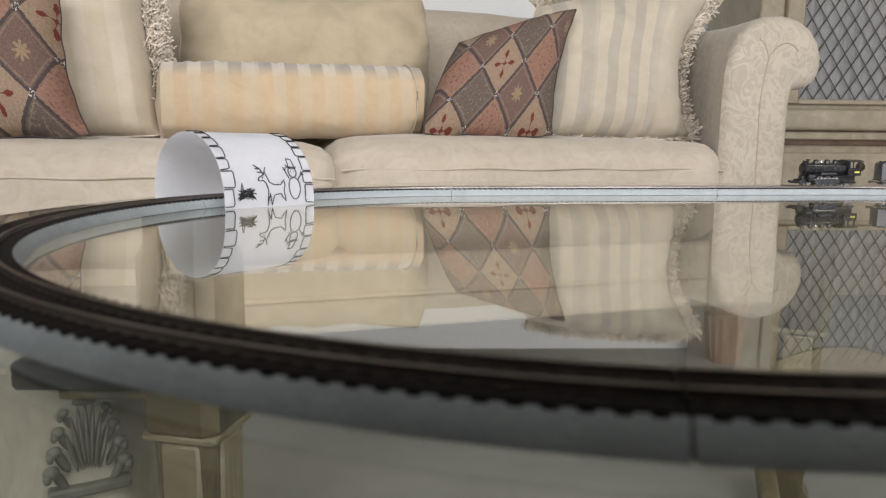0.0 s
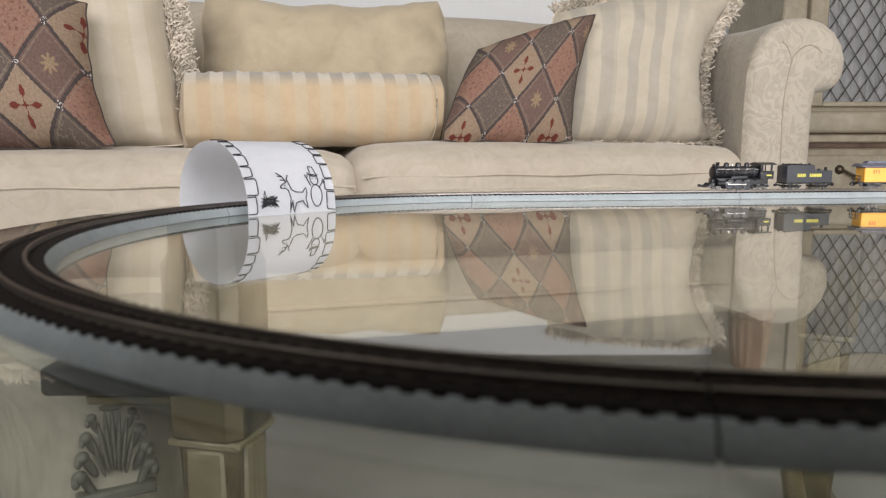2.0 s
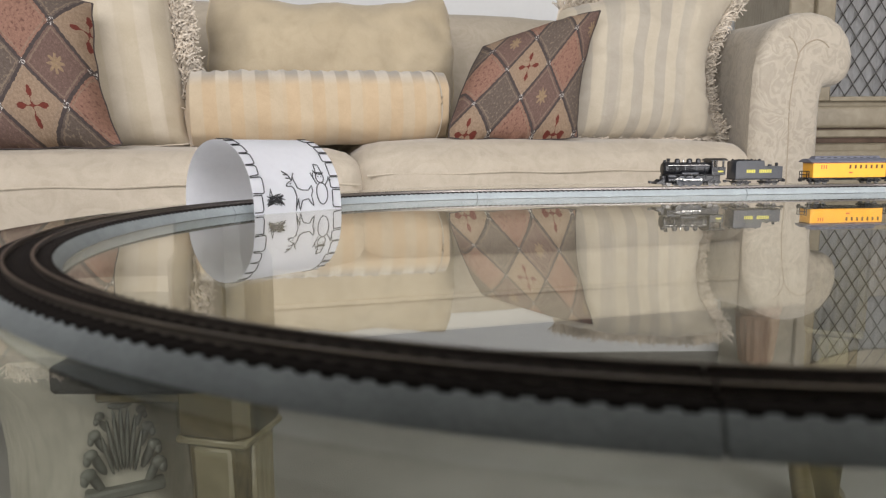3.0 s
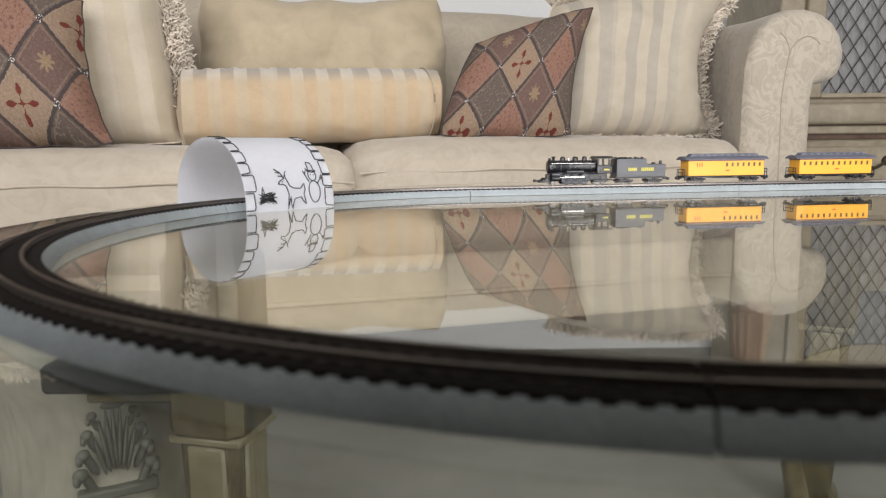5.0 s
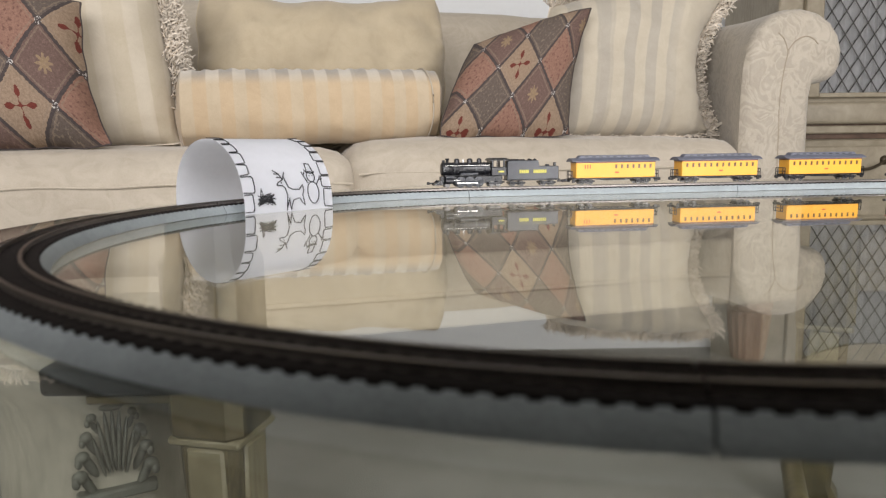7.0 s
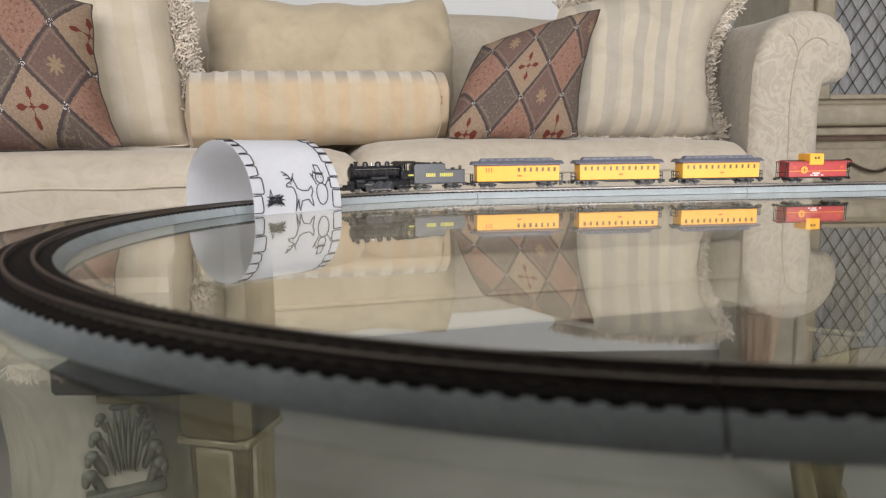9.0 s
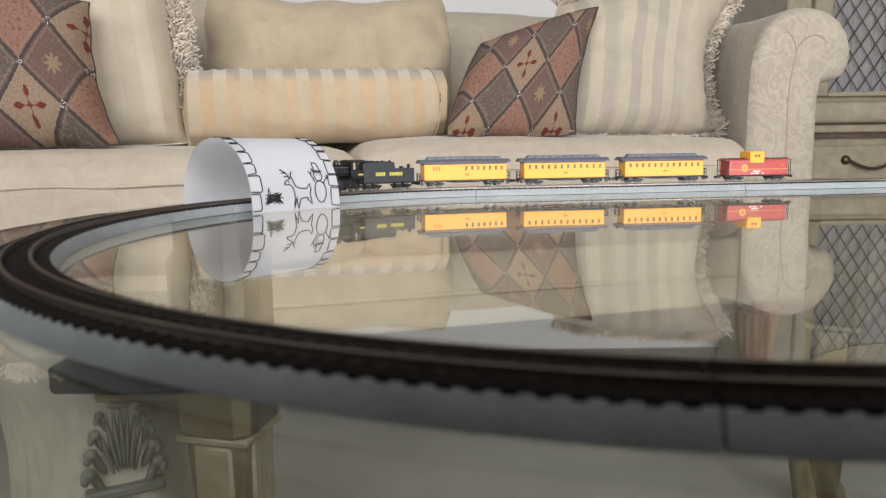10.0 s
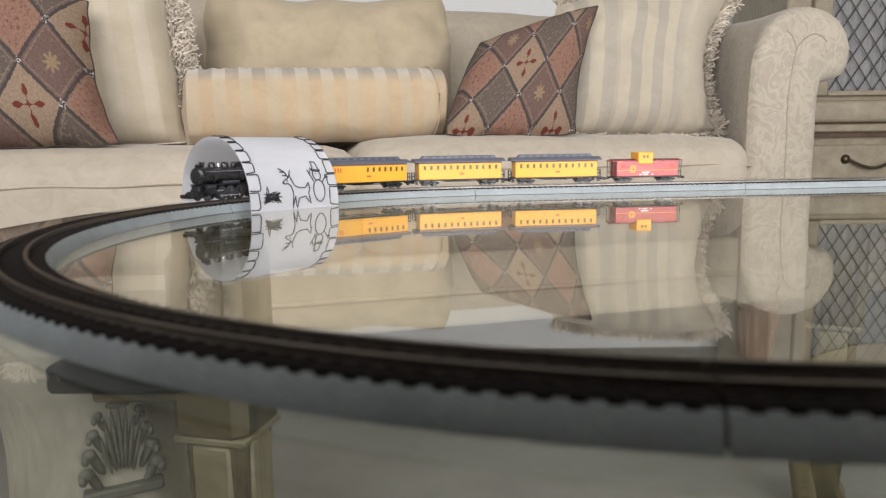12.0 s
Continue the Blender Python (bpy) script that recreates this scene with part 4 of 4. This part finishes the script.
def locomotive():
    e = tagged(new("locomotive"), "small black model steam locomotive with three domes", "toy locomotive")
    f = 0.0350                                     # pilot to centre
    cx = lambda x: f - 0.84 * x
    prof = [(0.0058, cx(0.0645)), (0.0062, cx(0.05)), (0.0062, cx(0.02)), (0.0064, cx(0.0195)), (0.0064, cx(0.0105)), (0.0055, cx(0.0095)), (0.003, cx(0.009))]
    boiler = part("boiler", lathe([(r, x) for r, x in prof], 28), M_BLACK, e, m=Matrix.Translation((0, 0, 0.0172)) @ Matrix.Rotation(math.pi / 2, 4, "Y"))
    for x in (0.024, 0.0345, 0.0485, 0.06):
        part("boiler_band", lathe([(0.00645, 0), (0.00645, 0.0006)], 28), M_GREY, boiler, m=pose(0, 0, cx(x)))
    part("smokestack", lathe([(0.0016, 0.022), (0.0014, 0.0255), (0.0021, 0.0268), (0.0021, 0.0272)], 14), M_BLACK, e, m=pose(cx(0.0165), 0, 0))
    for x, r in ((0.0275, 0.0026), (0.0425, 0.0028), (0.0535, 0.0024)):
        part("dome", lathe([(r * 1.15, 0.022), (r, 0.0235), (r, 0.0255), (r * 0.75, 0.0266), (r * 0.3, 0.0271)], 16), M_BLACK, e, m=pose(cx(x), 0, 0))
    part("bell", lathe([(0.0011, 0.023), (0.0009, 0.0255), (0.0004, 0.0264)], 10), M_STEEL, e, m=pose(cx(0.035), 0, 0))
    part("headlamp", rod((cx(0.0105), 0, 0.0243), (cx(0.0135), 0, 0.0243), 0.0014, None, 12), M_BLACK, e)
    bm = box(cx(0.083), cx(0.0655), -0.0085, 0.0085, 0.0105, 0.0185, 0.0004)
    box(cx(0.0678), cx(0.0655), -0.0085, 0.0085, 0.0185, 0.0250, 0.0003, bm)
    for s in (-1, 1):
        box(cx(0.081), cx(0.079), s * 0.0078 - 0.0007, s * 0.0078 + 0.0007, 0.0185, 0.0250, 0.0002, bm)
        box(cx(0.0725), cx(0.0715), s * 0.0078 - 0.0006, s * 0.0078 + 0.0006, 0.0185, 0.0250, 0.0002, bm)
    cab = part("cab", bm, M_BLACK, e)
    roof = [(y * 0.0094, 0.0250 + 0.0022 * math.cos(y * 1.4)) for y in (-1, -0.7, -0.35, 0, 0.35, 0.7, 1)]
    part("cab_roof", prism(roof + [(0.0094, 0.0246), (-0.0094, 0.0246)], -cx(0.0635), -cx(0.0848)), M_BLACK, cab, m=pose(0, 0, 0, 0, 0, 90))
    part("lettering_bar", box(cx(0.0800), cx(0.0735), 0.0085, 0.0087, 0.0135, 0.0150), M_LETTER, cab, "small yellow number bar")
    part("handrail", rod((cx(0.064), 0.0068, 0.0205), (cx(0.012), 0.0068, 0.0205), 0.00028, None, 6), M_STEEL, e)
    part("running_board", box(cx(0.065), cx(0.011), -0.0078, 0.0078, 0.0108, 0.0117, 0.0003), M_BLACK, e)
    part("frame", box(cx(0.080), cx(0.008), -0.0034, 0.0034, 0.0035, 0.0105, 0.0004), M_BLACK, e)
    for s in (-1, 1):
        part("cylinder", rod((cx(0.0215), s * 0.0066, 0.0062), (cx(0.0125), s * 0.0066, 0.0062), 0.0026, None, 16), M_BLACK, e)
        bm = rod((cx(0.0215), s * 0.0066, 0.0098), (cx(0.013), s * 0.0066, 0.0098), 0.0017, None, 12)
        part("valve_chest", bm, M_GREY, e)
        part("air_tank", rod((cx(0.05), s * 0.0066, 0.0125), (cx(0.030), s * 0.0066, 0.0125), 0.0013, None, 12), M_GREY, e)
    pil = [(cx(0.0), 0.0025), (cx(0.0), 0.0036), (cx(0.006), 0.0068), (cx(0.010), 0.0068), (cx(0.010), 0.0025)]
    part("pilot", prism(pil, -0.006, 0.006), M_BLACK, e)
    for k in range(5):
        y = -0.005 + 0.0025 * k
        part("pilot_bar", rod((cx(-0.0004), y, 0.0024), (cx(0.0055), y, 0.0069), 0.0004, None, 5), M_BLACK, e)
    coupler(e, cx(0.001), 1)
    drivers = []
    bm = lathe([(0.0046, -0.0007), (0.0050, -0.0007), (0.0050, 0.0007), (0.0042, 0.0008), (0.0042, 0.0003)], 28)
    for k in range(8):
        a = math.pi * k / 4
        rod((0, 0, 0.0004), (0.0044 * math.cos(a), 0.0044 * math.sin(a), 0.0004), 0.0004, bm, 5)
    box(-0.003, 0.003, -0.0036, -0.002, -0.0004, 0.0009, 0.0003, bm)
    first = None
    for x in (0.030, 0.0405, 0.051):
        for s in (-1, 1):
            mm = pose(cx(x), s * 0.0056, 0.0050, -90 if s > 0 else 90)
            if first is None:
                first = part("driving_wheel", bm, M_GREY, e, "spoked driving wheel", m=mm)
                o = first
            else:
                o = again("driving_wheel", first, e, mm)
            drivers.append((o, cx(x), s))
    rods = []
    for s in (-1, 1):
        b2 = box(cx(0.0525), cx(0.0285), -0.0003, 0.0003, -0.0006, 0.0006, 0.0002)
        for x in (0.030, 0.0405, 0.051):
            rod((cx(x), -0.0006, 0), (cx(x), 0.0006, 0), 0.0010, b2, 10)
        rods.append((part("side_rod", b2, M_STEEL, e, "bright side rod"), s))
        part("crosshead_guide", box(cx(0.030), cx(0.0215), s * 0.0078 - 0.0003, s * 0.0078 + 0.0003, 0.0066, 0.0075, 0.0002), M_STEEL, e)
    for x in (0.0225 - 0.0075, 0.0665, 0.0745):
        for s in (-1, 1):
            part("small_wheel", rod((cx(x), s * 0.0040, 0.0027), (cx(x), s * 0.0054, 0.0027), 0.0027, None, 16), M_WHEEL, e)
    part("trailing_frame", box(cx(0.079), cx(0.062), 0.0056, 0.0066, 0.0026, 0.0048, 0.0004), M_BLACK, e)
    return e, drivers, rods


def tender():
    t = tagged(new("tender"), "small black model tender lettered in yellow", "toy tender")
    h = 0.0250
    out = [(-h, 0.0065), (h, 0.0065), (h, 0.0232), (h - 0.002, 0.0245), (-0.005, 0.0245), (-0.006, 0.0188), (-h, 0.0188)]
    bm = prism(out, -0.0083, 0.0083)
    bmesh.ops.bevel(bm, geom=bm.edges[:], offset=0.0004, segments=1, affect="EDGES")
    part("tank", bm, M_GREY, t)
    bm = bmesh.new()
    for k in range(26):
        r2 = random.Random(k)
        bmesh.ops.create_icosphere(bm, subdivisions=1, radius=r2.uniform(0.001, 0.002), matrix=Matrix.Translation((-0.003 + 0.025 * r2.random(), r2.uniform(-0.006, 0.006), 0.0243)))
    tagged(part("coal_load", bm, M_BLACK, t, "black coal load", smooth=False), kind="stuff")
    part("water_hatch", lathe([(0.002, 0.0188), (0.002, 0.0203), (0.001, 0.0206)], 12), M_GREY, t, m=pose(-0.016, 0, 0))
    part("rear_lamp", box(-h + 0.0005, -h + 0.003, -0.0012, 0.0012, 0.0188, 0.0222, 0.0004), M_BLACK, t)
    part("sill", box(-h - 0.0015, h + 0.001, -0.0086, 0.0086, 0.0055, 0.0068, 0.0003), M_BLACK, t)
    for s in (-1, 1):
        for x0, n in ((0.0135, 5), (0.0, 7)):
            for k in range(n):
                part("lettering_bar", box(x0 - k * 0.0019 - 0.0014, x0 - k * 0.0019, s * 0.0083, s * 0.0085, 0.0124, 0.0156), M_LETTER, t)
    truck(t, 0.0150)
    truck(t, -0.0150)
    coupler(t, -h - 0.001, -1)
    coupler(t, h + 0.001, 1)
    return t


def coach(name, label, windows, slots=()):
    c = tagged(new(name), label, "toy coach", "yellow passenger coaches")
    h, w = 0.040, 0.0085
    part("body", box(-h, h, -w, w, 0.0062, 0.0212, 0.0005), M_YELLOW, c, "yellow coach body")
    part("frieze", box(-h - 0.0001, h + 0.0001, -w - 0.0002, w + 0.0002, 0.0196, 0.0214, 0.0002), M_PURPLE, c)
    rp = [(y * 0.0098, 0.0213 + 0.0028 * max(0, 1 - abs(y) ** 2.2)) for y in (-1, -0.85, -0.65, -0.4, 0, 0.4, 0.65, 0.85, 1)]
    part("roof", prism(rp + [(0.0098, 0.0208), (-0.0098, 0.0208)], -0.044, 0.044), M_ROOF, c, "blue-grey roof", m=pose(0, 0, 0, 0, 0, 90))
    cp = [(-0.037, 0.0235), (-0.035, 0.0258), (-0.034, 0.0265), (0.034, 0.0265), (0.035, 0.0258), (0.037, 0.0235)]
    bm = prism(cp, -0.0045, 0.0045)
    bmesh.ops.bevel(bm, geom=bm.edges[:], offset=0.0005, segments=1, affect="EDGES")
    mon = part("clerestory", bm, M_ROOF, c, "raised clerestory roof")
    for k in range(9):
        for s in (-1, 1):
            part("clerestory_window", box(-0.031 + k * 0.0072, -0.0275 + k * 0.0072, s * 0.0044, s * 0.0047, 0.0245, 0.0256), M_GREY, mon)
    pane = None
    for s in (-1, 1):
        for x in windows:
            if pane is None:
                pane = part("window", box(-0.0011, 0.0011, -0.0002, 0.0002, -0.0018, 0.0018, 0.0002), M_PANE, c, m=pose(x, s * w, 0.0163))
            else:
                again("window", pane, c, pose(x, s * w, 0.0163))
        for x in slots:
            part("door_slot", box(x - 0.0005, x + 0.0005, s * w - 0.0002, s * w + 0.0002, 0.0145, 0.0180), M_MARK, c)
        part("number_bar", box(-0.003, 0.001, s * w, s * (w + 0.0002), 0.0102, 0.0116), M_MARK, c)
        part("truss_rod", tube([(0.026, s * 0.006, 0.0062), (0.012, s * 0.006, 0.0042), (-0.012, s * 0.006, 0.0042), (-0.026, s * 0.006, 0.0062)], 0.0004, 5), M_BLACK, c)
    part("underframe", box(-0.043, 0.043, -0.0078, 0.0078, 0.0050, 0.0063, 0.0003), M_BLACK, c)
    for e in (-1, 1):
        x = e * 0.0418
        bm = box(min(x, x + e * 0.0025), max(x, x + e * 0.0025), -0.008, 0.008, 0.0046, 0.0056, 0.0002)
        for y in (-0.0075, -0.004, 0.004, 0.0075):
            rod((x + e * 0.0018, y, 0.0056), (x + e * 0.0018, y, 0.0122), 0.0004, bm, 5)
        for z in (0.009, 0.0122):
            rod((x + e * 0.0018, -0.0075, z), (x + e * 0.0018, 0.0075, z), 0.0004, bm, 5)
        part("end_platform", bm, M_BLACK, c, "black end platform with railing")
        for s in (-1, 1):
            part("step", box(x - 0.001, x + 0.0018, s * 0.0075 - 0.0008, s * 0.0075 + 0.0008, 0.0022, 0.0046, 0.0002), M_BLACK, c)
        coupler(c, e * 0.0425, e)
        truck(c, e * 0.0285)
    c.scale = (1, 1, 1.07)
    return c


def caboose():
    c = tagged(new("caboose"), "red model caboose with a yellow cupola", "toy caboose")
    h, w = 0.0325, 0.0085
    part("body", box(-h, h, -w, w, 0.0060, 0.0215, 0.0005), M_CABOOSE, c, "red caboose body")
    rp = [(y * 0.0095, 0.0215 + 0.0013 * (1 - y * y)) for y in (-1, -0.6, 0, 0.6, 1)]
    part("roof", prism(rp + [(0.0095, 0.0210), (-0.0095, 0.0210)], -0.0365, 0.0365), M_CABOOSE, c, m=pose(0, 0, 0, 0, 0, 90))
    part("roof_walk", box(-0.0365, 0.0365, -0.0022, 0.0022, 0.0229, 0.0234, 0.0001), M_BLACK, c)
    cup = part("cupola", box(-0.0055, 0.0105, -0.0097, 0.0097, 0.0180, 0.0300, 0.0007), M_YELLOW, c, "yellow cupola")
    for s in (-1, 1):
        for x in (0.001, 0.0045):
            part("cupola_window", box(x - 0.0011, x + 0.0011, s * 0.0096, s * 0.0099, 0.0243, 0.0268), M_PANE, cup)
        part("emblem", rod((0.0155, s * (w - 0.0002), 0.0133), (0.0155, s * (w + 0.0003), 0.0133), 0.0037, None, 24), M_YELLOW, c, "yellow round emblem")
        part("emblem_cross", box(0.0128, 0.0182, s * w, s * (w + 0.0005), 0.0129, 0.0137), M_CABOOSE, c)
        part("emblem_cross", box(0.0151, 0.0159, s * w, s * (w + 0.0005), 0.0104, 0.0162), M_CABOOSE, c)
        part("stripe", box(-h, 0.0115, s * w, s * (w + 0.0002), 0.0118, 0.0123), M_YELLOW, c)
        part("stripe", box(0.0195, h, s * w, s * (w + 0.0002), 0.0118, 0.0123), M_YELLOW, c)
        for z, a, b in ((0.0093, -0.002, 0.006), (0.0072, -0.0005, 0.0045), (0.0072, 0.006, 0.0085), (0.0072, -0.006, -0.004)):
            part("lettering_bar", box(a, b, s * w, s * (w + 0.0002), z, z + 0.0012), M_WHITE, c)
        for x in (0.0262, -0.0262):
            part("window", box(x - 0.002, x + 0.002, s * w, s * (w + 0.0003), 0.0145, 0.0172, 0.0001), M_MARK, c)
    part("underframe", box(-0.0365, 0.0365, -0.008, 0.008, 0.0048, 0.0061, 0.0003), M_BLACK, c)
    for e in (-1, 1):
        bm = bmesh.new()
        for y in (-0.0078, 0.0078):
            rod((e * 0.0358, y, 0.0055), (e * 0.0358, y, 0.0213), 0.0004, bm, 5)
            rod((e * 0.0338, y, 0.0055), (e * 0.0338, y, 0.0213), 0.0003, bm, 5)
        rod((e * 0.0358, -0.0078, 0.0105), (e * 0.0358, 0.0078, 0.0105), 0.0004, bm, 5)
        part("end_railing", bm, M_BLACK, c)
        coupler(c, e * 0.0365, e)
        truck(c, e * 0.0225)
    c.scale = (0.96, 1, 0.97)
    return c


ENGINE, DRIVERS, RODS = locomotive()
CARS = [(ENGINE, 0.0398, 0.018), (tender(), 0.1006, 0.015),
        (coach("baggage_coach", "yellow model baggage coach with few windows and a blue-grey roof", [-0.035 + 0.0058 * k for k in range(7)], (0.026, 0.0285, 0.031)), 0.1795, 0.0285),
        (coach("passenger_coach", "yellow model passenger coach with a blue-grey clerestory roof", [-0.0345 + 0.00627 * k for k in range(12)]), 0.2763, 0.0285),
        (coach("passenger_coach", "yellow model passenger coach with a blue-grey clerestory roof", [-0.0345 + 0.00627 * k for k in range(12)]), 0.3702, 0.0285),
        (caboose(), 0.4560, 0.0225)]
tunnel()
red_strip()
tracks()

# the engine runs at a steady pace; bend() gives the place along the loop
def front_at(t):
    return -0.2917 + 0.0507 * t


def bend(q):
    return q - 0.2036 * q * q + 0.5295 * q ** 3


def motions():
    """Everything that moves: engine, tender, coaches and caboose along the loop, with the drivers and rods turning."""
    for car, behind, reach in CARS:
        rows = []
        for k in range(25):
            t = k * 0.5
            s = bend(front_at(t) - behind)
            a, b = on_track(s + reach, 0, RAILTOP)[0], on_track(s - reach, 0, RAILTOP)[0]
            d = a - b
            rows.append((t, Matrix.Translation((a + b) / 2) @ Matrix.Rotation(math.atan2(d.y, d.x), 4, "Z")))
        walk(car, rows)
    for wheel, x, s in DRIVERS:
        rows = []
        for k in range(121):
            t = k * 0.1
            turn = (front_at(t) - front_at(0)) / 0.0050
            rows.append((t, Matrix.Translation((x, s * 0.0056, 0.0050)) @ Matrix.Rotation(turn, 4, "Y") @ Matrix.Rotation(-s * math.pi / 2, 4, "X")))
        walk(wheel, rows)
    for bar, s in RODS:
        rows = []
        for k in range(121):
            t = k * 0.1
            turn = (front_at(t) - front_at(0)) / 0.0050
            rows.append((t, Matrix.Translation((0.0026 * math.sin(turn), s * 0.0072, 0.0050 + 0.0026 * math.cos(turn)))))
        walk(bar, rows)


motions()
